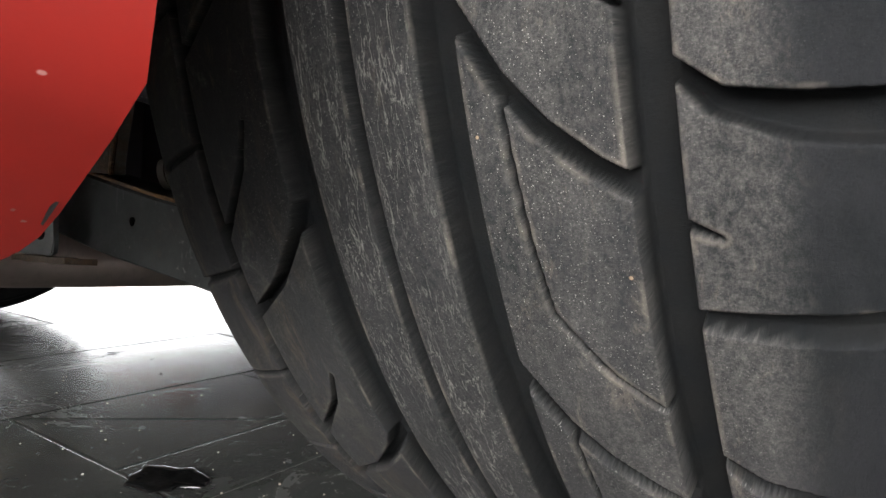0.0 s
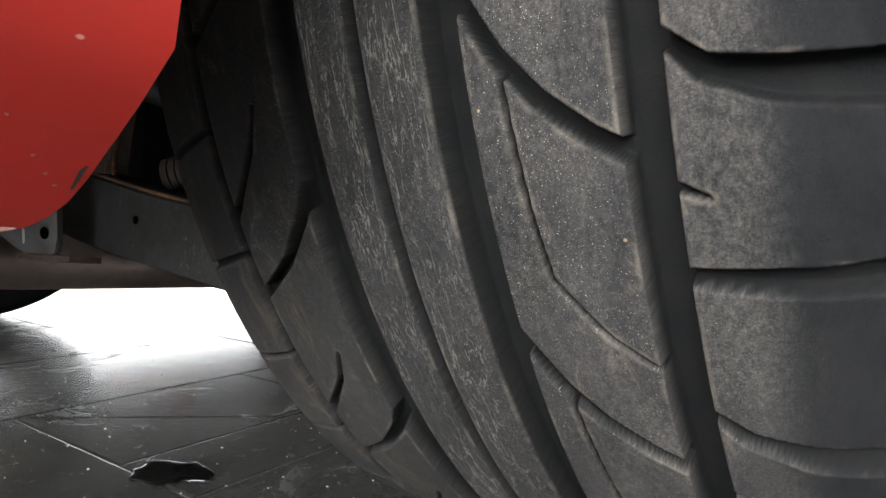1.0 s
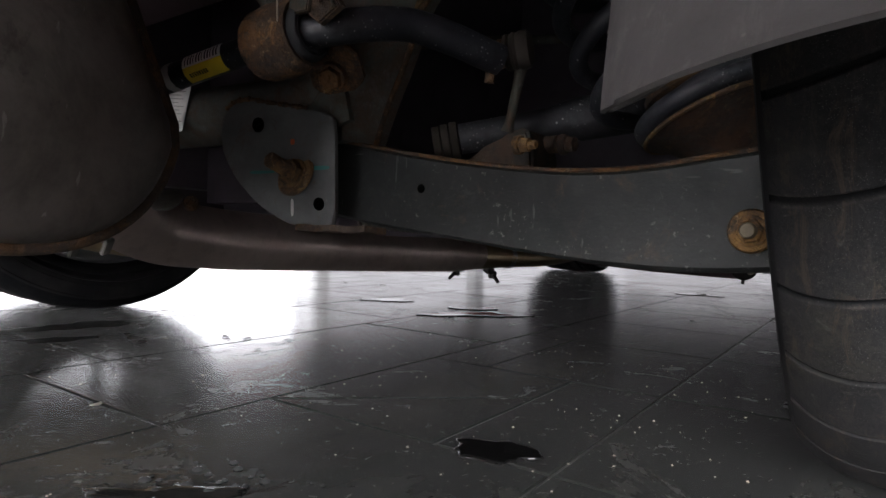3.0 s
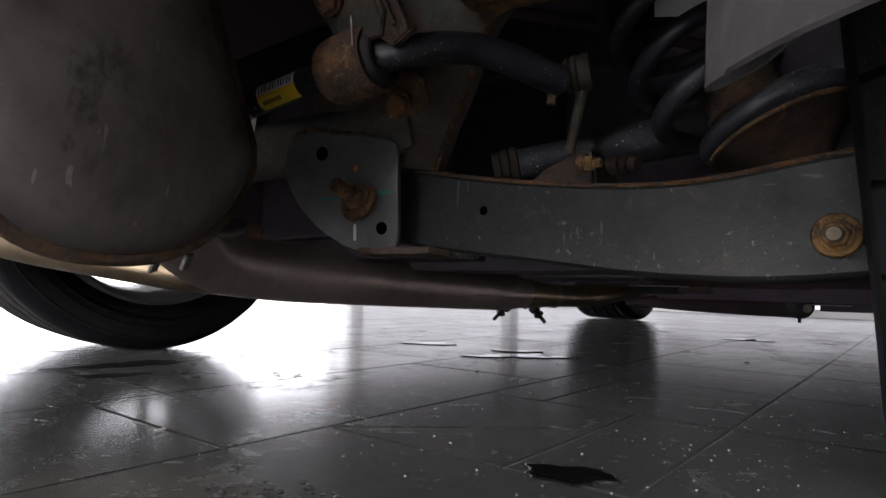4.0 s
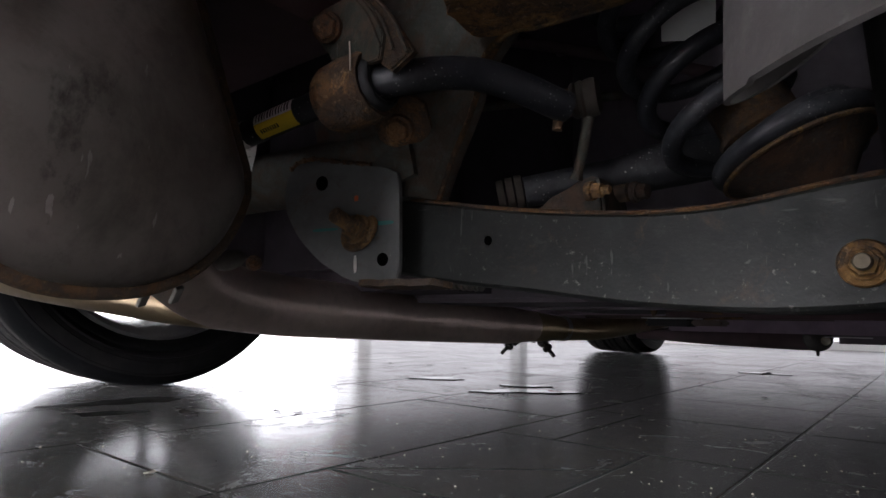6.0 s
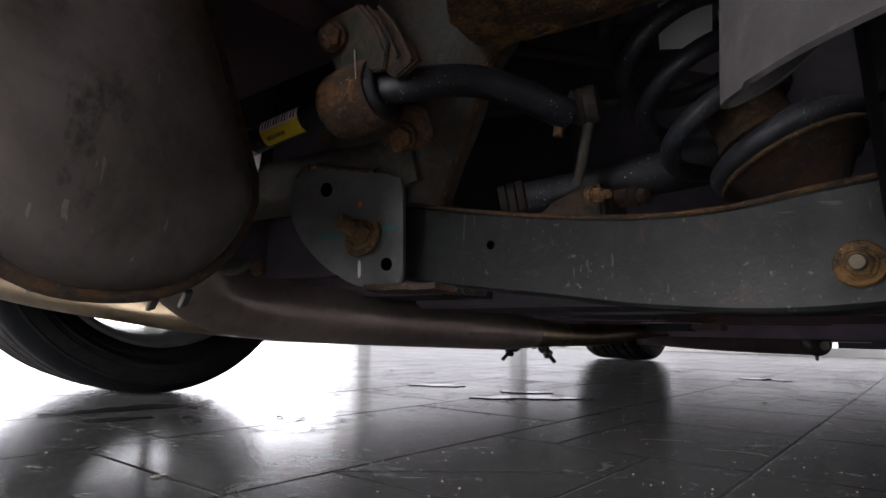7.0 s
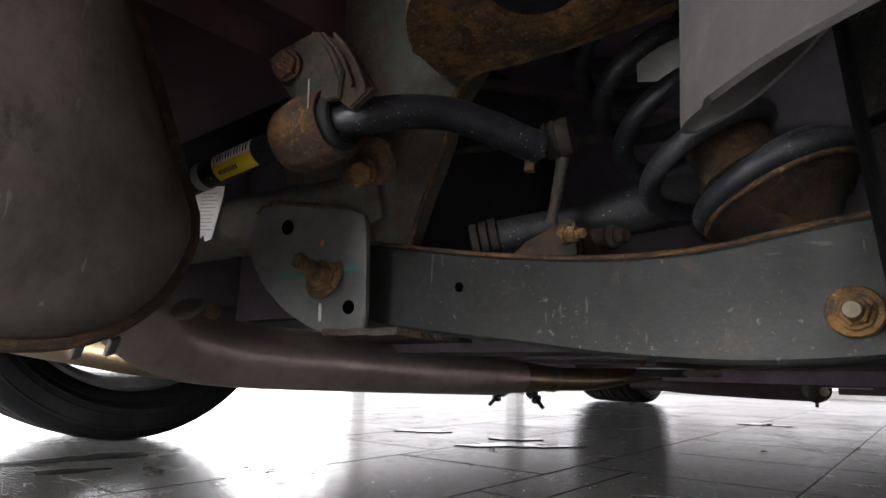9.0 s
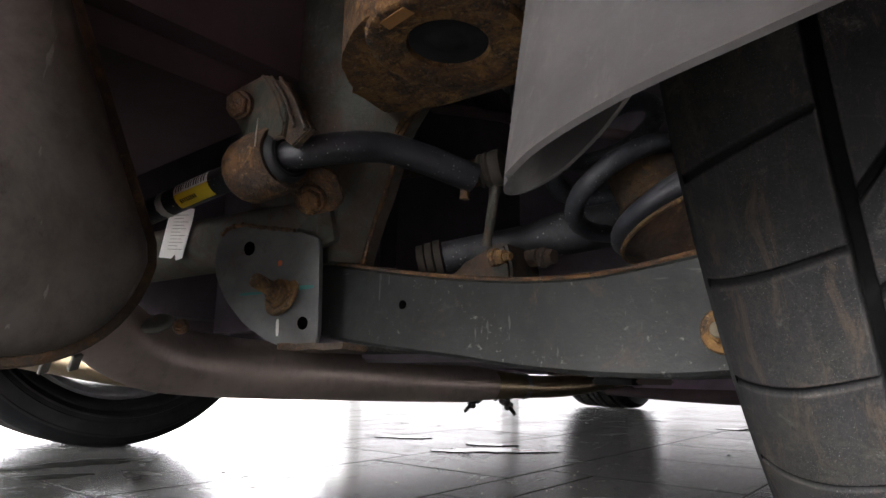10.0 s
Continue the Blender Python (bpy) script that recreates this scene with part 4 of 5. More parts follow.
def exhaust():
    ex = new("exhaust_pipe")
    ex.parent = car
    ex["label"] = "heat-tinted steel exhaust with resonator"
    bm = bmesh.new()
    path = smooth_path([(-0.70, 0.27, 0.27), (-0.745, 0.335, 0.215), (-0.785, 0.41, 0.178), (-0.800, 0.50, 0.166), (-0.802, 0.60, 0.161), (-0.802, 0.80, 0.153), (-0.799, 0.99, 0.146), (-0.790, 1.09, 0.143), (-0.776, 1.16, 0.1405), (-0.768, 1.20, 0.139)], 8)
    tube(bm, path, [0.039 - 0.003 * min(1, max(0, (q.y - 0.6) / 0.4)) - 0.0125 * max(0, min(1, (q.y - 1.02) / 0.16)) for q in path], 28)
    part("resonator", bm, M_RESON, ex, "dull purple-brown resonator")
    bm = bmesh.new()
    tube(bm, [q for q in path if q.y > 1.10], [0.0366 - 0.0125 * max(0, min(1, (q.y - 1.02) / 0.16)) for q in path if q.y > 1.10], 28)
    part("neck", bm, M_BRASS, ex, "golden heat-tinted neck")
    bm = bmesh.new()
    tube(bm, smooth_path([(-0.775, 1.16, 0.140), (-0.764, 1.21, 0.139), (-0.745, 1.35, 0.142), (-0.725, 1.6, 0.165), (-0.72, 2.0, 0.185), (-0.72, 2.8, 0.19)], 8), 0.0235, 20)
    part("front_pipe", bm, M_BRASS, ex)
    bm = bmesh.new()
    tube(bm, smooth_path([(-0.808, 0.70, 0.160), (-0.86, 0.60, 0.157), (-0.96, 0.50, 0.164), (-1.10, 0.43, 0.181), (-1.30, 0.36, 0.207), (-1.5, 0.30, 0.245)], 8), 0.032, 20)
    part("branch_pipe", bm, M_BRASS, ex, "brass-tinted branch pipe")
    bm = bmesh.new()
    tube(bm, [(-0.7722, 1.184, 0.1399), (-0.7695, 1.196, 0.1395)], 0.0266, 24)
    box(bm, (-0.008, -0.007, -0.002), (0.008, 0.007, 0.004), 0.001, frame_of((-0.7545, 1.175, 0.1345), (0.3, 1, 0), (0.75, -0.62, -0.25)))
    part("clamp_band", bm, M_ZINC, ex, "bright clamp band")
    # two hanging clamp bolts with their ends
    for dx, lean in ((-0.048, -1), (0.020, 1)):
        bm = bmesh.new()
        o = Vector((-0.838 + dx, 1.19, 0.112))
        box(bm, (-0.026, -0.006, 0.004), (0.020, 0.006, 0.016), 0.002, Matrix.Translation(o) @ pose(0, 0, 0, 0, lean * 12, 0))
        box(bm, (-0.008, -0.010, -0.012), (0.010, 0.010, 0.006), 0.003, Matrix.Translation(o) @ pose(lean * 0.004, 0, 0, 0, lean * 35, 0))
        rod = Vector((lean * 0.72, -0.1, -0.69))
        tube(bm, [o + Vector((-lean * 0.012, 0, 0.014)), o + rod * 0.044], 0.0042, 10)
        hexagon(bm, 0.0105, 0.009, frame_of(o + rod * 0.016, (0, 1, 0), rod))
        tube(bm, [o + Vector((-lean * 0.018, 0, 0.020)), o + Vector((-lean * 0.021, 0, -0.004))], 0.0050, 8)
        part("hanging_clamp", bm, M_DARKMETAL, ex, "dark hanging clamp bolt")
    # flange and bolt where the pipe leaves for the muffler
    bm = bmesh.new()
    lathe(bm, [(0.010, 0), (0.016, 0), (0.017, 0.003), (0.015, 0.005), (0.010, 0.006)], frame_of((-0.716, 0.392, 0.205), (1, 0, 0), (0.35, -0.55, 0.76)), 28)
    part("flange", bm, M_PIN, ex, "worn steel flange ring")
    bolt(ex, (-0.690, 0.404, 0.203), (0.7, -0.6, 0.35), 0.008, 0.005, 0.006, 0.0, M_BOLTRUST)
    # ribbed hose under the arm's inner end
    bm = bmesh.new()
    a, b = Vector((-0.60, 0.565, 0.196)), Vector((-0.525, 0.575, 0.191))
    n = 60
    tube(bm, [a.lerp(b, i / n) for i in range(n + 1)], [0.0085 + (0.0022 if i % 6 < 3 else 0) for i in range(n + 1)], 12)
    part("ribbed_hose", bm, M_PIN, ex)


exhaust()


def sway_bar():
    sw = new("sway_bar")
    sw.parent = car
    sw["label"] = "black anti-roll bar with stickers in rusty bushing clamp"
    pts = smooth_path([(-1.0, 0.30, 0.250), (-0.80, 0.318, 0.281), (-0.632, 0.344, 0.311), (-0.512, 0.366, 0.332), (-0.468, 0.3745, 0.3353), (-0.444, 0.4007, 0.3436), (-0.4276, 0.4347, 0.3500), (-0.408, 0.466, 0.3445), (-0.394, 0.494, 0.3375), (-0.387, 0.508, 0.3345)], 8)
    bm = bmesh.new()
    tube(bm, pts, [0.0118 + 0.0016 * min(1, max(0, (q.x + 0.50) / 0.05)) for q in pts], 20)
    part("bar", bm, M_BAR, sw)
    core = [q for q in pts if -0.72 < q.x < -0.53]

    def sleeve(name, mat, x0, x1, a0, a1, r, lab=""):
        """A strip of paper round the bar between two places, degrees from straight back."""
        bm = bmesh.new()
        d = (core[-1] - core[0]).normalized()
        back = Vector((0.15, -1, -0.12))
        back = (back - back.dot(d) * d).normalized()
        up = d.cross(back) * (1 if d.cross(back).z > 0 else -1)
        n = 8
        rows = []
        for x in np.linspace(x0, x1, 4):
            k = max(i for i in range(len(core)) if core[i].x <= x)
            k = min(k, len(core) - 2)
            q = core[k].lerp(core[k + 1], (x - core[k].x) / (core[k + 1].x - core[k].x))
            rows.append([q + r * (back * math.cos(radians(a0 + (a1 - a0) * i / n)) + up * math.sin(radians(a0 + (a1 - a0) * i / n))) for i in range(n + 1)])
        vs = [[bm.verts.new(q) for q in row] for row in rows]
        for i in range(3):
            for j in range(n):
                bm.faces.new((vs[i][j], vs[i][j + 1], vs[i + 1][j + 1], vs[i + 1][j]))
        part(name, bm, mat, sw, lab)

    sleeve("sticker", M_YELLOW, -0.602, -0.559, -75, -4, 0.01215, "yellow half of the sticker")
    sleeve("sticker", M_PAPER, -0.602, -0.559, -4, 70, 0.01215, "white barcode half of the sticker")
    sleeve("tape", M_CHALK, -0.628, -0.619, -120, 120, 0.0124, "pale tape wrap")
    for k in range(12):
        sleeve("barcode_bar", M_INK, -0.599 + k * 0.0032, -0.599 + k * 0.0032 + (0.0016 if k % 3 else 0.0010), 4, 48, 0.0123)
    for k in range(8):
        sleeve("print_bar", M_INK, -0.597 + k * 0.0026, -0.597 + k * 0.0026 + 0.0016, -48, -30, 0.0123)
    # bushing and clamp
    bm = bmesh.new()
    fb = frame_of((-0.505, 0.3685, 0.3315), (0, 0.2, 1), (0.985, 0.06, 0.10))
    lathe(bm, [(0.012, 0.030), (0.0165, 0.033), (0.018, 0.030), (0.0195, 0.033), (0.0215, 0.031), (0.0225, 0.027), (0.0225, -0.024), (0.012, -0.026)], fb, 32)
    part("rubber_bushing", bm, M_HUBDARK, sw)
    bm = bmesh.new()
    lathe(bm, [(0.0228, 0.026), (0.0262, 0.0275), (0.0285, 0.022), (0.0295, 0.0), (0.0285, -0.018), (0.0262, -0.024), (0.0228, -0.024)], fb, 40)
    part("clamp", bm, M_RUST, sw, "rusty bushing clamp")
    bm = bmesh.new()
    ft = frame_of((-0.50, 0.352, 0.378), (1, 0, 0), (0.0, -1, 0))
    plate(bm, [(-0.052, 0.0235), (-0.029, -0.004), (-0.015, -0.022), (0.006, -0.034), (0.041, -0.036), (0.044, -0.016), (0.030, 0.006), (0.012, 0.026), (0.004, 0.0275), (-0.024, 0.0265)], 0.005, ft, 0.001)
    part("clamp_ear", bm, M_EAR, sw, "scratched green-grey clamp ear")
    bm = bmesh.new()
    plate(bm, [(0.006, 0.027), (0.034, 0.015), (0.052, -0.008), (0.072, -0.036), (0.050, -0.046), (0.034, -0.034), (0.022, -0.004)], 0.006, ft @ pose(0, 0, -0.004), 0.0015)
    part("clamp_strap", bm, M_BUMPSTOP, sw, "dirty folded clamp strap")
    for k in range(3):
        bm = bmesh.new()
        a, b = ft @ Vector((0.007 + 0.013 * k, 0.0265 - 0.005 * k, 0.0)), ft @ Vector((0.042 + 0.014 * k, -0.026 - 0.006 * k, 0.0))
        tube(bm, smooth_path([a, a.lerp(b, 0.5) + Vector((0.003, 0, 0.002)), b], 6), (0.0012, 0.0014, 0.0015)[k], 8)
        part("ridge", bm, M_DIRTY, sw, "worn ridge of the clamp ear")
    bolt(sw, ft @ Vector((-0.0145, 0.004, 0.004)), (0.35, -0.9, -0.25), 0.0125, 0.0085, 0.007, 0.0, M_BOLTRUST)
    bm = bmesh.new()
    fl = frame_of((-0.500, 0.420, 0.315), (1, 0.2, 0), (0.3, -0.75, -0.55))
    plate(bm, [tuple(p) for p in rounded([(-0.028, -0.020), (0.030, -0.018), (0.030, 0.028), (-0.026, 0.028)])], 0.006, fl, 0.001)
    part("clamp_foot", bm, M_RUST, sw)
    bolt(sw, fl @ Vector((-0.001, 0.0, 0.0)), (0.3, -0.75, -0.55), 0.013, 0.0085, 0.008, 0.0, M_RUST)
    bm = bmesh.new()
    tube(bm, [(-0.490, 0.349, 0.364), (-0.4835, 0.3445, 0.350), (-0.477, 0.340, 0.334)], 0.0006, 6)
    part("wire", bm, M_CRUMB, sw, "thin pale wire end")
    # drop link: joint beyond the bar's eye, its rod and the stud with nut below the bar
    bm = bmesh.new()
    fk = frame_of((-0.3895, 0.520, 0.3435), (0, 0, 1), (0.93, 0.34, 0.14))
    lathe(bm, [(0.0, -0.012), (0.011, -0.010), (0.013, -0.004), (0.012, 0.001)], fk, 24)
    part("bar_eye", bm, M_RUST, sw, "rusty eye of the bar")
    bm = bmesh.new()
    lathe(bm, [(0.009, -0.001), (0.0145, 0.001), (0.0165, 0.004), (0.0150, 0.0065), (0.0170, 0.010), (0.0155, 0.0125), (0.0172, 0.017), (0.0165, 0.023), (0.0115, 0.026), (0.0, 0.0265)], fk, 28)
    part("link_joint", bm, M_DUSTY, sw, "dusty rubber link joint")
    bm = bmesh.new()
    tube(bm, smooth_path([(-0.377, 0.530, 0.333), (-0.3795, 0.531, 0.322), (-0.387, 0.536, 0.300), (-0.395, 0.540, 0.278)], 4), [0.0074] + [0.0056] * 3 + [0.0048] * 5 + [0.0044] * 3 + [0.0062], 10)
    part("drop_link", bm, M_LINKROD, sw, "corroded green-grey drop link")
    bm = bmesh.new()
    lathe(bm, [(0.0, -0.004), (0.0058, -0.004), (0.0062, 0.006), (0.0045, 0.007), (0.0045, 0.016), (0.0, 0.0165)], frame_of((-0.3935, 0.506, 0.331), (1, 0, 0), (-0.10, 0.0, -1)), 10)
    part("stud", bm, M_RUST, sw, "rusty stud under the bar end")



sway_bar()


def coil_spring():
    sp = new("coil_spring")
    sp.parent = car
    sp["label"] = "dark painted coil spring on rusty seat"
    low = Vector((-0.231, 0.605, 0.2904))
    ax = Vector((-0.404, 0.02, 0.90)).normalized()
    f = frame_of(low, (1, 0, 0), ax)
    bm = bmesh.new()
    path = []
    for k in range(-14, int(6.0 * 36) + 1):
        turn = k / 36
        a = 2 * math.pi * turn
        h = 0.0476 * max(0, turn - 0.75) + 0.007
        r = 0.0565
        slide = -0.0322 * min(1, max(0, turn - 0.7))
        path.append(f @ Vector((slide + r * math.cos(a - 0.15), r * math.sin(a - 0.15), h)))
    tube(bm, path, 0.0088, 16)
    part("coil", bm, M_SPRING, sp)
    bm = bmesh.new()
    lathe(bm, [(0.0, -0.07), (0.012, -0.07), (0.022, -0.042), (0.046, -0.014), (0.0590, -0.006), (0.0605, -0.003), (0.058, -0.001), (0.048, -0.004), (0.028, 0.0), (0.0, 0.001)], f, 40)
    stop = bmesh.new()
    lathe(stop, [(0.030, 0.0), (0.0315, 0.026), (0.036, 0.028), (0.036, 0.033), (0.0325, 0.035), (0.0325, 0.066), (0.029, 0.070), (0.0, 0.071)], f @ pose(-0.012, 0, 0), 36)
    part("bump_stop", stop, M_BUMPSTOP, sp, "brown rusty bump stop")
    lip = bmesh.new()
    tube(lip, [f @ Vector((0.0598 * math.cos(k * math.pi / 24), 0.0598 * math.sin(k * math.pi / 24), -0.0045)) for k in range(49)], 0.0022, 8, False)
    part("seat_rim", lip, M_CUPRUST, sp, "tan rusty rim of the seat")
    part("seat", bm, M_DARKRUST, sp, "rusty spring seat")
    bm = bmesh.new()
    plate(bm, [(-0.022, -0.022), (0.024, -0.030), (0.028, 0.022), (-0.020, 0.020)], 0.0012, frame_of((-0.314, 0.597, 0.436), (1, 0.5, 0.1), (0.2, -0.9, -0.25)))
    part("tag", bm, M_PAPER, sp, "white paper tag")


coil_spring()


def toe_link():
    tl = new("toe_link")
    tl.parent = car
    a, b = Vector((-0.462, 0.56, 0.278)), Vector((-0.20, 0.72, 0.335))
    d = (b - a).normalized()
    bm = bmesh.new()
    tube(bm, [a, a + d * 0.09, a + d * 0.12, b], [0.0155, 0.0165, 0.022, 0.023], 20)
    part("link_tube", bm, M_LINK, tl, "dark dusty toe link tube")
    bm = bmesh.new()
    for k in range(3):
        tube(bm, [a - d * (0.002 + 0.009 * k), a - d * (0.009 + 0.009 * k)], 0.0185 - 0.001 * k, 20)
    part("boot", bm, M_DUSTY, tl, "dusty ribbed rubber boot")
    bm = bmesh.new()
    f = frame_of((-0.40, 0.545, 0.245), (1, 0, 0), (0, -1, 0))
    plate(bm, [(-0.045, -0.006), (0.030, -0.008), (0.029, 0.012), (0.023, 0.034), (0.016, 0.0365), (0.002, 0.033), (-0.022, 0.018), (-0.043, 0.010)], 0.05, f, 0.003)
    part("link_bracket", bm, M_DIRTY, tl, "rusty green-grey link bracket")
    bolt(tl, (-0.3735, 0.520, 0.2610), (0.99, -0.10, -0.05), 0.0082, 0.0056, 0.011, 0.007)
    bolt(tl, (-0.3580, 0.580, 0.2690), (0.98, -0.15, -0.05), 0.0100, 0.0060, 0.011, 0.0, M_DARKRUST)
    bm = bmesh.new()
    lathe(bm, [(0.0, 0.0), (0.0085, 0.001), (0.0085, 0.014), (0.0, 0.015)], frame_of((-0.377, 0.583, 0.270), (0, 0, 1), (1, -0.1, 0)), 20)
    part("spacer", bm, M_BUMPSTOP, tl, "orange rusty spacer")



toe_link()


def subframe():
    """The rear subframe: cross tube, cast side horn, mounting bushing."""
    sf = new("subframe")
    sf.parent = car
    sf["label"] = "green-grey subframe with rust and dirt"
    bm = bmesh.new()
    tube(bm, smooth_path([(-1.2, 0.47, 0.315), (-0.80, 0.465, 0.310), (-0.68, 0.47, 0.307), (-0.60, 0.485, 0.315), (-0.54, 0.50, 0.345)], 8), [0.034] * 33, 20)
    part("cross_tube", bm, M_FRAME, sf)
    bm = bmesh.new()
    levels = ((0.272, -0.600, -0.538, 0.500), (0.283, -0.605, -0.530, 0.496), (0.313, -0.605, -0.510, 0.489), (0.335, -0.600, -0.492, 0.483), (0.357, -0.598, -0.474, 0.475), (0.378, -0.598, -0.461, 0.468),
              (0.392, -0.600, -0.443, 0.462), (0.405, -0.605, -0.425, 0.458), (0.440, -0.618, -0.410, 0.452), (0.490, -0.635, -0.400, 0.446), (0.610, -0.655, -0.390, 0.440))
    rows = []
    for i, (z, x0, x1, y0) in enumerate(levels):
        row = []
        for j in range(17):
            w = j / 16
            q = 2 * w - 1
            rib = 0.010 * math.exp(-((w - 0.30) / 0.07) ** 2) + 0.006 * math.exp(-((w - 0.72) / 0.09) ** 2)
            row.append((x0 + (x1 - x0) * w, y0 - rib + 0.020 * abs(q) ** 5 - 0.010 * (1 - q * q), z))
        rows.append(row)
    surface(bm, rows, 0.012, (0, -1, 0))
    bmesh.ops.subdivide_edges(bm, edges=bm.edges, cuts=1, use_grid_fill=True, smooth=0.6)
    part("side_casting", bm, M_FRAME, sf)
    bm = bmesh.new()
    tube(bm, smooth_path([(row[16][0], row[16][1] - 0.003, row[16][2]) for row in rows[:8]], 5), 0.0030, 8)
    part("flange_edge", bm, M_RUST, sf, "rusty flange edge")
    bm = bmesh.new()
    surface(bm, [[(-0.662 + 0.132 * w / 8 - 0.008 * v, 0.470 - 0.010 * math.sin(math.pi * w / 8) - 0.004 * v, 0.285 + 0.040 * v + 0.004 * math.sin(w * 1.7)) for w in range(9)] for v in (0.0, 0.35, 0.7, 1.0, 1.35, 1.7, 2.0)], 0.006, (0, -1, 0))
    part("gusset", bm, M_FRAME, sf, "rusty gusset above the arm bracket")
    # mounting bushing, seen from below
    bm = bmesh.new()
    fm = frame_of((-0.319, 0.388, 0.3845), (1, 0, 0), (0.0, 0.06, 1))
    lathe(bm, [(0.029, 0.034), (0.0285, 0.006), (0.030, 0.0025), (0.034, 0.0015), (0.042, 0.0022), (0.047, 0.0010), (0.053, 0.0), (0.0575, 0.0015), (0.0595, 0.006), (0.0595, 0.05), (0.029, 0.05)], fm, 64)
    part("mount_cup", bm, M_MOUNT, sf, "rusty mounting cup")
    bm = bmesh.new()
    fp = frame_of((0, 0, 0.3925), (1, 0, 0), (0, 0, -1))
    pad = [(-0.455, 0.462), (-0.413, 0.459), (-0.388, 0.466), (-0.318, 0.471), (-0.235, 0.466), (-0.215, 0.40), (-0.245, 0.345), (-0.30, 0.325), (-0.36, 0.335), (-0.405, 0.36), (-0.44, 0.40)]
    plate(bm, [(a.x, -a.y) for a in rounded(pad)], 0.09, fp, 0.005)
    part("mount_pad", bm, M_MOUNT, sf, "brown dusty mounting pad with rust")
    bm = bmesh.new()
    tube(bm, smooth_path([(-0.462, 0.480, 0.385), (-0.440, 0.472, 0.393), (-0.413, 0.461, 0.3935), (-0.388, 0.467, 0.3935), (-0.318, 0.4715, 0.3935), (-0.24, 0.467, 0.3935)], 6), 0.0028, 8)
    part("pad_lip", bm, M_CUPRUST, sf, "rusty lip of the pad")
    bm = bmesh.new()
    lathe(bm, [(0.0, 0.0035), (0.009, 0.0035), (0.012, 0.0060), (0.019, 0.0064), (0.023, 0.0050), (0.0288, 0.0058), (0.0288, 0.04), (0.0, 0.04)], fm, 32)
    part("mount_rubber", bm, M_HUBDARK, sf, "black rubber core of the mount")
    bm = bmesh.new()
    plate(bm, [(-0.013, -0.0045), (0.013, -0.004), (0.012, 0.005), (-0.012, 0.0045)], 0.0006, frame_of((-0.3215, 0.3385, 0.3840), (0.92, -0.10, 0.0), (0, -0.06, -1)))
    part("paint_mark", bm, M_TAN, sf, "tan paint stroke")
    bm = bmesh.new()
    fq = frame_of((-0.758, 0.4265, 0.312), (0.95, 0.1, -0.1), (0.15, -0.95, 0.05))
    plate(bm, [(-0.034, -0.024), (-0.010, -0.025), (-0.004, -0.019), (0.000, -0.027), (0.0105, -0.024), (0.015, 0.024), (0.014, 0.036), (-0.010, 0.037), (-0.032, 0.034)], 0.0008, fq)
    label = part("paper_label", bm, M_PAPER, sf, "torn white paper label with fine print")
    for k in range(11):
        bm = bmesh.new()
        long = (0.026, 0.018, 0.028, 0.022)[k % 4]
        plate(bm, [(-0.020, 0.028 - 0.0042 * k), (-0.020 + long, 0.028 - 0.0042 * k), (-0.020 + long, 0.0287 - 0.0042 * k), (-0.020, 0.0287 - 0.0042 * k)], 0.0002, fq @ pose(0, 0, 0.0003))
        part("print_line", bm, M_FAINT, label)


subframe()


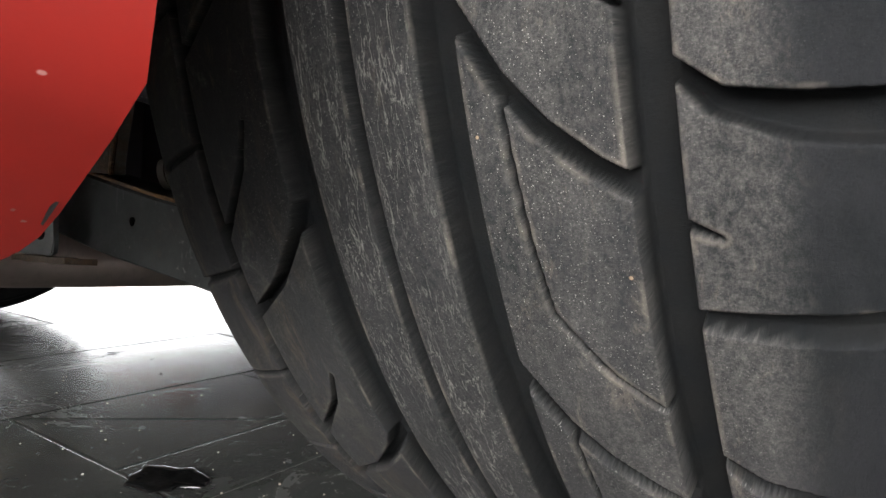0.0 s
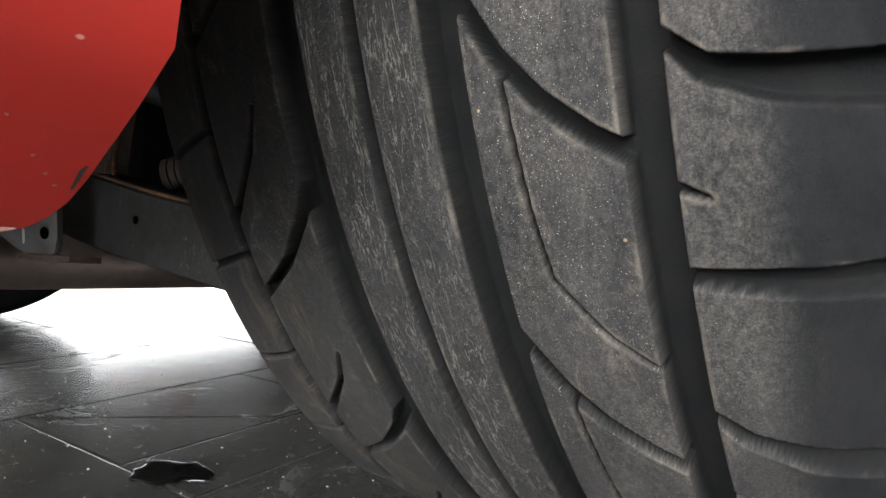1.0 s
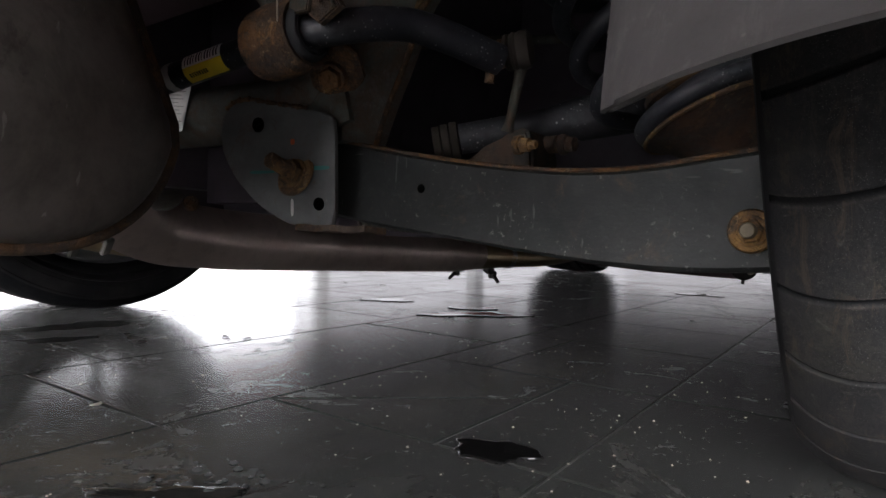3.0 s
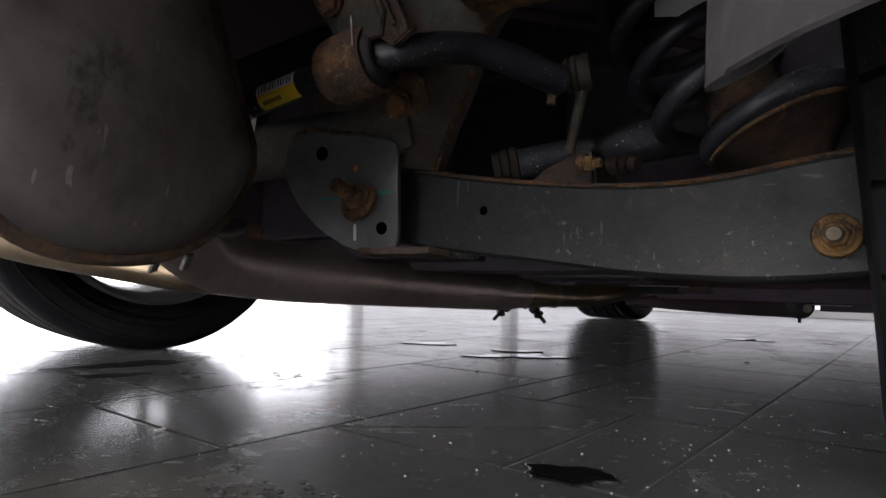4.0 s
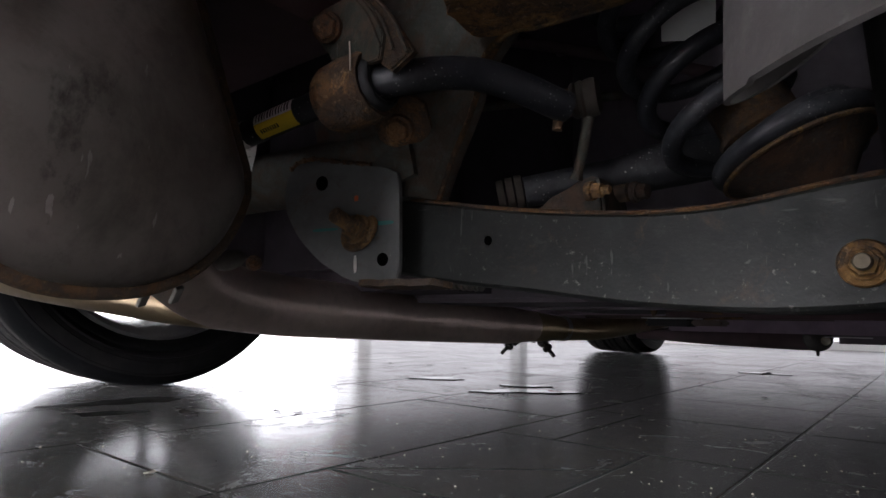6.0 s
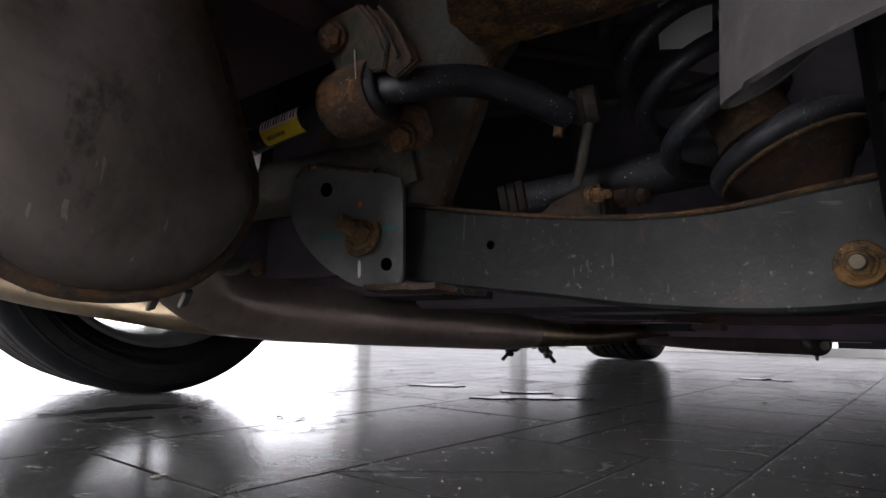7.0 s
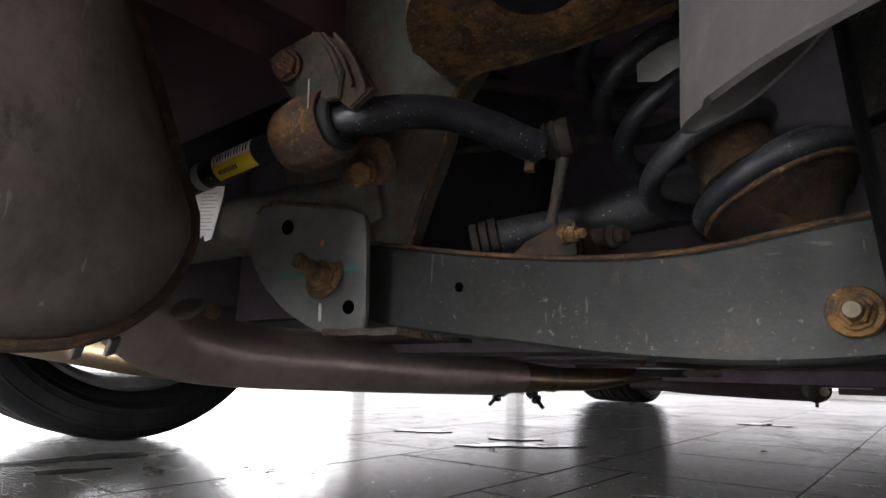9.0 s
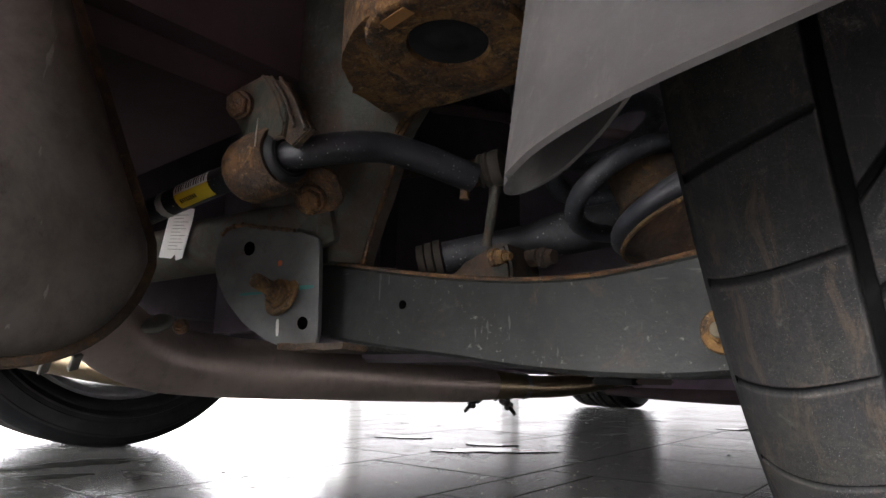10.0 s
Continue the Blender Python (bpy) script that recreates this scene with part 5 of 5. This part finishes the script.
def underbody():
    """The dark floor of the car above all this, with the boot well and the sills."""
    ub = new("underbody")
    ub.parent = car
    bm = bmesh.new()
    box(bm, (-1.45, -0.25, 0.60), (-0.13, 1.0, 0.66), 0.01)
    part("boot_floor", bm, M_UNDER_VEIL, ub)
    bm = bmesh.new()
    box(bm, (-0.14, 0.24, 0.70), (0.20, 1.09, 0.74), 0.01)
    part("wheel_house", bm, M_BLACK_VEIL, ub)
    bm = bmesh.new()
    box(bm, (-0.145, 0.20, 0.58), (-0.13, 1.10, 0.72), 0.003)
    part("wheel_house_wall", bm, M_UNDER_VEIL, ub)
    bm = bmesh.new()
    box(bm, (-1.5, 1.25, 0.17), (-0.10, 3.0, 0.62), 0.02)
    part("cabin_floor", bm, M_UNDER_VEIL, ub)
    bm = bmesh.new()
    box(bm, (-0.70, 0.92, 0.172), (-0.13, 1.26, 0.60), 0.012)
    part("floor_brace", bm, M_BLACK_VEIL, ub)
    bm = bmesh.new()
    box(bm, (-0.62, 2.98, 0.165), (-0.18, 4.02, 0.26), 0.02)
    part("front_tray", bm, M_BLACK_VEIL, ub, "black plastic engine tray")
    bm = bmesh.new()
    box(bm, (-0.78, 0.74, 0.176), (-0.42, 0.93, 0.24), 0.006)
    part("shield_plate", bm, M_BLACK_VEIL, ub, "dark heat shield")
    bm = bmesh.new()
    box(bm, (-0.33, 1.46, 0.122), (-0.16, 3.0, 0.20), 0.012)
    part("sill_rail", bm, M_BLACK_VEIL, ub)
    for name, x0, x1, y0, y1, z0, z1, mat in (("floor_beam", -0.64, -0.12, 1.44, 1.9, 0.139, 0.20, M_UNDER_VEIL), ("bracket_box", -0.512, -0.445, 0.985, 1.03, 0.1485, 0.1598, M_HUBDARK),
                                            ("box_flange", -0.516, -0.440, 0.980, 1.035, 0.1602, 0.1616, M_FRAMEW), ("floor_beam", -0.50, -0.14, 1.04, 1.09, 0.162, 0.20, M_DARKRED),
                                            ("brown_plate", -0.444, -0.400, 0.990, 1.030, 0.1500, 0.1590, M_BROWN), ("grey_plate", -0.530, -0.460, 1.69, 1.72, 0.1380, 0.1380 + 0.016, M_FRAMEW),
                                            ("trim_strip", -0.340, -0.262, 1.455, 1.459, 0.1335, 0.1355, M_FRAMEW), ("cross_rail", -0.76, -0.30, 1.27, 1.31, 0.163, 0.172, M_BROWN)):
        bm = bmesh.new()
        box(bm, (x0, y0, z0), (x1, y1, z1), min(0.003, 0.3 * (z1 - z0)))
        part(name, bm, mat, ub)
    for pts, r in ((((-0.512, 0.972, 0.1785), (-0.45, 0.975, 0.1735), (-0.396, 0.980, 0.1680)), 0.0018), (((-0.420, 0.975, 0.1595), (-0.395, 0.975, 0.1612), (-0.368, 0.975, 0.1618)), 0.0016)):
        bm = bmesh.new()
        tube(bm, smooth_path(pts, 6), r, 8)
        part("flange_seam", bm, M_PALERUST, ub, "pale rusty flange seam")
    bm = bmesh.new()
    plate(bm, [(-0.007, 0.006), (0.007, 0.006), (0.002, -0.006), (-0.002, -0.006)], 0.002, frame_of((-0.492, 0.970, 0.1700), (1, 0, 0), (0, -1, 0)))
    part("hanging_tab", bm, M_PALERUST, ub, "small rusty tab")
    bm = bmesh.new()
    across = smooth_path([(-0.362, 1.50, 0.132), (-0.42, 1.51, 0.1305), (-0.50, 1.53, 0.1285), (-0.62, 1.56, 0.1270), (-0.78, 1.62, 0.1290)], 6)
    tube(bm, across, [0.026 - 0.013 * min(1, (-0.362 - q.x) / 0.36) for q in across], 20)
    part("second_pipe", bm, M_DARKRED, ub, "dark brown pipe under the floor")
    bm = bmesh.new()
    lathe(bm, [(0.0, 0.0), (0.026, 0.0), (0.027, 0.0015), (0.027, 0.0055), (0.024, 0.007), (0.0, 0.007)], frame_of((-0.357, 1.486, 0.132), (0, 0, 1), (0.35, -0.93, 0.0)), 28)
    box(bm, (-0.003, -0.004, -0.036), (0.003, 0.004, -0.022), 0.001, pose(-0.357, 1.486, 0.132))
    part("pipe_flange", bm, M_DARKMETAL, ub)
    bm = bmesh.new()
    lathe(bm, [(0.0, 0.0), (0.0075, 0.001), (0.009, 0.004), (0.0085, 0.007), (0.005, 0.010), (0.0, 0.0105)], frame_of((-0.344, 1.482, 0.126), (0, 0, 1), (0.5, -0.85, 0.1)), 18)
    part("pipe_plug", bm, M_CRUMB, ub, "pale plug at the flange")
    for pts, r, mat, lab in ((((-0.66, 0.560, 0.392), (-0.573, 0.607, 0.4017), (-0.516, 0.6467, 0.409), (-0.42, 0.70, 0.412)), 0.0055, M_LINKROD, "corroded steel line behind the subframe"),
                             (((-0.68, 0.66, 0.536), (-0.600, 0.694, 0.531), (-0.4766, 0.784, 0.507), (-0.36, 0.87, 0.48)), 0.008, M_DARKRED, "dull red-brown line under the floor")):
        bm = bmesh.new()
        tube(bm, smooth_path(pts, 6), r, 10)
        part("brake_line", bm, mat, ub, lab)
    bm = bmesh.new()
    box(bm, (-1.34, 0.30, 0.19), (-0.98, 0.98, 0.62), 0.05)
    part("far_suspension", bm, M_BLACK_VEIL, ub)
    bm = bmesh.new()
    box(bm, (-1.70, -0.45, 0.66), (0.12, 3.1, 0.72), 0.02)
    part("floor_pan", bm, M_UNDER_VEIL, ub)
    bm = bmesh.new()
    box(bm, (-1.0, 0.60, 0.188), (-0.60, 0.95, 0.60), 0.03)
    part("differential", bm, M_CASING, ub)
    bm = bmesh.new()
    box(bm, (-1.0, 0.15, 0.42), (-0.55, 0.46, 0.60), 0.03)
    part("spare_well", bm, M_DARKRED, ub)


underbody()


def body_shell():
    """The red coupe body over the running gear: sills, wheel arches, bonnet, cabin and tail."""
    sh = new("body_shell")
    sh.parent = car
    cx = -0.79
    ys = np.linspace(-0.55, 4.15, 95)
    hw = np.interp(ys, (-0.55, -0.35, 0.1, 0.5, 3.5, 3.9, 4.15), (0.62, 0.80, 0.955, 0.985, 0.975, 0.86, 0.55))
    top = np.interp(ys, (-0.55, -0.3, 0.25, 0.95, 1.5, 1.95, 2.75, 3.6, 4.15), (0.78, 0.93, 0.97, 1.24, 1.29, 1.25, 0.93, 0.82, 0.62))
    belt = np.interp(ys, (-0.55, 0.0, 2.8, 3.6, 4.15), (0.74, 0.90, 0.87, 0.74, 0.52))
    low = np.interp(ys, (-0.55, 0.25, 0.3, 3.0, 3.9, 4.15), (0.64, 0.64, 0.2, 0.2, 0.22, 0.30))
    for yc in (AXLE_Y, 3.42):
        d = np.abs(ys - yc)
        low = np.where(d < 0.42, np.maximum(low, 0.34 + np.sqrt(np.maximum(0, 0.42 ** 2 - d ** 2))), low)
    low = np.minimum(low, belt - 0.04)
    for k in range(2):
        top[1:-1] = (top[:-2] + 2 * top[1:-1] + top[2:]) / 4
    rows = []
    for y, h, t, b, l in zip(ys, hw, top, belt, low):
        cab = h - 0.10 - 0.62 * max(0.0, t - b)
        half = [(h - 0.02, l), (h, l + 0.35 * (b - l)), (h - 0.01, l + 0.7 * (b - l)), (h - 0.05, b), (h - 0.10, b + 0.15 * (t - b)), (cab + 0.04, b + 0.85 * (t - b)), (0.85 * cab, t - 0.01), (0.4 * cab, t)]
        rows.append([(cx + x, y, z) for x, z in half] + [(cx - x, y, z) for x, z in half[::-1]])
    bm = bmesh.new()
    surface(bm, rows, 0.004, (0, 0, 1))
    part("shell", bm, M_RED, sh, "red painted body panels")
    glass = [r for r, y in zip(rows, ys) if 0.55 < y < 2.25]
    for a, b in ((4, 5), (10, 11)):
        bm = bmesh.new()
        side = Vector((0.004 if a == 4 else -0.004, 0, 0.001))
        surface(bm, [[Vector(r[a]).lerp(Vector(r[b]), q) + side for q in (0.12, 0.5, 0.92)] for r in glass], 0.002, side)
        part("side_window", bm, M_GLASS, sh, "dark side window")
    for lo, hi in ((2.0, 2.7), (0.2, 0.85)):
        bm = bmesh.new()
        surface(bm, [[Vector(q) + Vector((0, 0, 0.005)) for q in r[6:10]] for r, y in zip(rows, ys) if lo < y < hi], 0.002, (0, 0, 1))
        part("windscreen", bm, M_GLASS, sh, "dark windscreen glass")


body_shell()


# ---- the room ----
def wall(name, lo, hi, label, mat):
    bm = bmesh.new()
    box(bm, lo, hi)
    return tagged(part(name, bm, mat, None, label, False), label, name.split("_")[0], kind="structure")


WX, FY, BY, EX, H = -6.0, 5.6, -4.0, 6.0, 3.2
wall("wall_west", (WX - 0.2, BY, 0), (WX, FY, 0.06), "low white sill below the window", M_WALL)
wall("wall_west_upper", (WX - 0.2, BY, 1.34), (WX, FY, H), "white painted wall above the window", M_WALL)
wall("wall_west_end", (WX - 0.2, 5.3, 0.06), (WX, FY, 1.34), "white painted wall beside the window", M_WALL)
wall("wall_west_start", (WX - 0.2, BY, 0.06), (WX, 1.2, 1.34), "white painted wall beside the window", M_WALL)
wall("wall_north", (WX - 0.2, FY, 0), (EX, FY + 0.2, 0.06), "low white sill at the front", M_WALL)
wall("wall_north_upper", (WX - 0.2, FY, 1.0), (EX, FY + 0.2, H), "pale grey painted upper wall at the front", M_GREYWALL)
wall("wall_north_pier", (-3.84, FY, 0.06), (-3.72, FY + 0.15, 1.0), "narrow grey pier in the front opening", M_GREYWALL)
wall("wall_north_side", (-2.08, FY, 0.30), (EX, FY + 0.2, 1.0), "pale grey painted wall beside the front opening", M_GREYWALL)
# glowing sheet added to brighten the front strip and its reflection in the floor
wall("backdrop", (WX - 2, FY + 1.0, -0.05), (EX + 2, FY + 1.1, 4), "added pale glowing sheet behind the front opening", M_FRONT_GLOW)
wall("wall_east", (EX, BY, 0), (EX + 0.2, FY + 0.2, H), "white painted side wall", M_WALL)
wall("wall_south", (4.1, BY - 0.2, 0), (EX + 0.2, BY, H), "white painted wall beside the rear window", M_WALL)
wall("wall_south_west", (WX - 0.2, BY - 0.2, 0), (-3.6, BY, H), "white painted wall beside the rear window", M_WALL)
wall("wall_south_lower", (-3.6, BY - 0.2, 0), (4.1, BY, 0.45), "white painted wall below the rear window", M_WALL)
wall("wall_south_upper", (-3.6, BY - 0.2, 2.6), (4.1, BY, H), "white painted wall above the rear window", M_WALL)
wall("ceiling", (WX - 0.2, BY - 0.2, H), (EX + 0.2, FY + 0.2, H + 0.1), "white painted ceiling", M_CEIL)
wall("ground", (-30, -30, -0.12), (30, 30, -0.06), "plain concrete ground", M_GROUT)
wall("floor", (WX - 0.2, BY - 0.2, -0.06), (EX + 0.2, FY + 0.2, -0.0016), "dark slate tile floor with grey joints", M_GROUT)
wall("backdrop", (WX - 2.0, -6, -1), (WX - 1.9, 10, 5), "bright hazy daylight outside the window", M_OUT)
wall("backdrop", (-6, BY - 2.0, -0.05), (8, BY - 1.9, 5), "bright hazy daylight outside the rear window", M_OUT)
floor = bpy.data.objects["floor"]


# ---- small things on the floor ----
def puddle(at, rx, ry, turn, height, mat, label, seed, ragged=1.0, category="puddle"):
    """A pool with an uneven outline and a rounded rim."""
    rng = random.Random(seed)
    n = 72
    ph = [rng.uniform(0, 6.28) for _ in range(6)]
    bm = bmesh.new()
    rings = []
    for inset, z in ((0.0, 0.0), (0.0004, 0.5), (0.0012, 0.85), (0.003, 1.0), (0.010, 0.94), (0.5 * ry, 0.90)):
        ring = []
        for k in range(n):
            a = 2 * math.pi * k / n
            q = 1 + ragged * (0.10 * math.sin(2 * a + ph[0]) + 0.10 * math.sin(3 * a + ph[1]) + 0.08 * math.sin(5 * a + ph[2]) + 0.05 * math.sin(9 * a + ph[3]) + 0.03 * math.sin(14 * a + ph[4]))
            ring.append(bm.verts.new((max(0.2 * rx, rx * q - inset) * math.cos(a), max(0.2 * ry, ry * q - inset) * math.sin(a), z * height)))
        rings.append(ring)
    for a, b in zip(rings, rings[1:]):
        for k in range(n):
            bm.faces.new((a[k], a[(k + 1) % n], b[(k + 1) % n], b[k]))
    bm.faces.new(rings[-1])
    ob = part(category, bm, mat)
    ob.matrix_world = pose(at[0], at[1], 0.0002, 0, 0, turn)
    return tagged(ob, label, category)


puddle((-0.365, 0.487), 0.036, 0.026, 8, 0.0016, M_OIL, "small dark oil puddle on the slate tiles", 2)
puddle((-0.868, 1.222), 0.100, 0.046, 44, 0.0016, M_POOL, "long clear water puddle on the slate tiles", 3, 1.7)
puddle((-0.935, 1.312), 0.050, 0.026, 35, 0.0016, M_POOL, "clear water puddle on the slate tiles", 8, 1.6)
puddle((-1.192, 1.292), 0.062, 0.034, 50, 0.0016, M_POOL, "small clear water puddle on the slate tiles", 5, 1.6)
puddle((-0.640, 2.320), 0.070, 0.030, 20, 0.0016, M_POOL, "small clear water puddle on the slate tiles", 11, 1.6)
puddle((-0.480, 0.268), 0.045, 0.020, 30, 0.0014, M_POOL, "shallow water puddle beside scattered drops", 14, 1.6)
puddle((-1.245, 0.520), 0.085, 0.040, 78, 0.0004, M_SMEAR, "dark oily smear on the tiles beside the tyre", 21, 1.7, "stain")
puddle((-1.130, 0.450), 0.050, 0.022, 60, 0.0004, M_SMEAR, "dark oily smear on the slate tiles", 23, 1.8, "stain")


def chip(at, size, mat, label, seed):
    """A curled flake lying on the tiles."""
    rng = random.Random(seed)
    bm = bmesh.new()
    rows = []
    for i in range(6):
        a = i / 5 - 0.5
        w = size * 0.42 * (0.35 + math.sin(math.pi * (i + 0.6) / 6.2)) * rng.uniform(0.6, 1.2)
        rows.append([(a * size, w * (j / 3 - 0.5) + rng.uniform(-0.1, 0.1) * size, 0.0006 + abs(a) * size * 0.16 * rng.random()) for j in range(4)])
    surface(bm, rows, 0.0005, (0, 0, 1))
    ob = part("debris_chip", bm, mat)
    ob.matrix_world = pose(at[0], at[1], 0.0006, 0, 0, rng.uniform(0, 360))
    return tagged(ob, label, "debris", "chips on the tiles")


for k, (x, y, size) in enumerate(((-1.056, 0.537, 0.050), (-1.10, 0.548, 0.028), (-1.02, 0.527, 0.034), (-0.907, 0.551, 0.020), (-0.982, 0.649, 0.024), (-0.945, 0.662, 0.030), (-0.92, 0.346, 0.022),
                                  (-0.89, 0.701, 0.018), (-0.636, 2.315, 0.060), (-0.60, 2.36, 0.035), (-0.466, 1.521, 0.030), (-1.16, 0.60, 0.022), (-1.24, 0.66, 0.03), (-0.86, 0.62, 0.016))):
    chip((x, y), 0.72 * size, M_SCALE, "dark curled paint flake on the slate tiles", k)
chip((-0.731, 0.332), 0.012, M_CRUMB, "pale crumb on the slate tiles", 40)


def scatter(name, count, spots_at, spread, size, mat, label, seed, flat=0.5):
    """Many tiny grains or drops in one object."""
    rng = random.Random(seed)
    verts, faces = [], []
    for k in range(count):
        cx, cy = spots_at[k % len(spots_at)]
        x, y = cx + rng.gauss(0, spread), cy + rng.gauss(0, spread)
        r = size * rng.uniform(0.35, 1.3)
        n = 7
        b = len(verts)
        for h, q in ((0.0, 1.0), (flat * 0.55, 0.8)):
            for i in range(n):
                a = 2 * math.pi * i / n
                verts.append((x + r * q * math.cos(a), y + r * q * math.sin(a) * 0.9, h * r + 0.0001))
        verts.append((x, y, flat * r + 0.0001))
        for i in range(n):
            j = (i + 1) % n
            faces.append((b + i, b + j, b + n + j, b + n + i))
            faces.append((b + n + i, b + n + j, b + 2 * n))
    me = bpy.data.meshes.new(name)
    me.from_pydata(verts, [], faces)
    for f in me.polygons:
        f.use_smooth = True
    me.materials.append(mat)
    return tagged(new(name, me), label, "debris", kind="stuff")


scatter("water_drops", 44, ((-0.514, 0.27), (-0.50, 0.30), (-0.48, 0.285), (-0.47, 0.31), (-0.53, 0.29)), 0.016, 0.0042, M_WATER, "clear water drops on the dark tiles", 4, 0.5)
scatter("floor_grit", 420, ((-0.35, 0.35), (-0.2, 0.5), (-0.5, 0.5), (-0.1, 0.35), (-0.35, 0.8), (-0.8, 0.5), (-0.7, 1.0), (-0.9, 1.4), (-0.3, 1.3), (-1.2, 0.9)), 0.16, 0.0011, M_CRUMB, "pale grit on the dark tiles", 6, 0.9)

# ---- floor tiles ----
JOINT, TURN = 0.0026, 1.2
PIVOT = Vector((-0.926, 0.30, 0))
CHAMFER = 0.0007


def slab(outline, rng):
    """Vertices and faces of one tile: an outline of (across, along), counter-clockwise, shrunk by half a joint, with a worn upper edge."""
    pts = [Vector(p) for p in outline]
    n = len(pts)

    def inset(d):
        out = []
        for i in range(n):
            a, b, c = pts[i - 1], pts[i], pts[(i + 1) % n]
            u, v = (b - a).normalized(), (c - b).normalized()
            k = (Vector((-u.y, u.x)) + Vector((-v.y, v.x)))
            out.append(b + k * d / max(0.25, 0.5 * k.length_squared))
        return out

    verts, faces = [], []
    lift = rng.uniform(-0.00025, 0.0)
    for d, z in ((JOINT / 2, -0.004), (JOINT / 2, -0.0012), (JOINT / 2 + CHAMFER, -0.0003), (JOINT / 2 + 2.2 * CHAMFER, 0.0)):
        tilt = rng.uniform(-0.00015, 0.0) if z == 0.0 else 0.0
        verts += [(p.x, p.y, z + (lift + tilt if z > -0.001 else 0)) for p in inset(d)]
    for r in range(3):
        for i in range(n):
            j = (i + 1) % n
            faces.append((r * n + i, r * n + j, (r + 1) * n + j, (r + 1) * n + i))
    faces.append(tuple(range(3 * n, 4 * n)))
    return verts, faces


def lay_tiles():
    """Columns of oblong tiles, a run of square ones beside them, and a few that are cut in odd shapes."""
    rng = random.Random(9)
    edges = [-0.926 - 0.3 * k for k in range(18, 0, -1)] + [-0.926, -0.628, -0.302] + [-0.302 + 0.3 * k for k in range(1, 22)]
    starts = {17: 0.435, 18: 0.335, 16: 0.16}
    outlines = []
    for c, (x0, x1) in enumerate(zip(edges, edges[1:])):
        square = 19 <= c <= 22
        step = 0.30 if square else 0.60
        start = (0.457 if square else starts.get(c, 0.3 + rng.uniform(0, 0.6))) - 15 * step
        for r in range(40):
            y0 = start + r * step
            y1 = y0 + step
            if y1 < BY + 0.02 or y0 > FY - 0.02:
                continue
            y0, y1 = max(y0, BY), min(y1, FY)
            row = round((y0 - 0.457) / 0.3)
            if c == 19 and row == 0:
                outlines.append([(x0, y0), (-0.412, y0), (-0.412, 0.657)])
                outlines.append([(x0, y0), (-0.412, 0.657), (-0.412, y1), (x0, y1)])
                outlines.append([(-0.412, y0), (x1, y0), (x1, y1), (-0.412, y1)])
            elif c == 19 and row == 1:
                outlines.append([(x0, y0), (-0.538, y0), (-0.538, y1), (x0, y1)])
                outlines.append([(-0.538, y0), (x1, y0), (x1, y1), (-0.538, y1)])
            else:
                outlines.append([(x0, y0), (x1, y0), (x1, y1), (x0, y1)])
    turn = Matrix.Translation(PIVOT) @ Matrix.Rotation(radians(TURN), 4, "Z") @ Matrix.Translation(-PIVOT)
    mid = Vector((-0.9, 1.3))
    outlines.sort(key=lambda o: (sum((Vector(p) for p in o), Vector((0, 0))) / len(o) - mid).length)
    shared = {}
    verts, faces = [], []
    for k, o in enumerate(outlines):
        base = Vector((*o[0], 0))
        local = [(round(a - o[0][0], 4), round(b - o[0][1], 4)) for a, b in o]
        if k < 290:
            key = (tuple(local), rng.randrange(4))
            if key not in shared:
                me = bpy.data.meshes.new("tile")
                v, f = slab(local, rng)
                me.from_pydata(v, [], f)
                me.materials.append(M_TILE)
                shared[key] = me
            ob = new("tile", shared[key])
            ob.matrix_world = turn @ Matrix.Translation(base)
            ob.parent = floor
        else:
            v, f = slab(local, rng)
            b = len(verts)
            verts += [tuple(turn @ (Vector(q) + base)) for q in v]
            faces += [tuple(b + i for i in q) for q in f]
    me = bpy.data.meshes.new("far_tiles")
    me.from_pydata(verts, [], faces)
    me.materials.append(M_TILE)
    ob = new("far_tiles", me)
    ob.parent = floor
    ob["kind"] = "stuff"


lay_tiles()
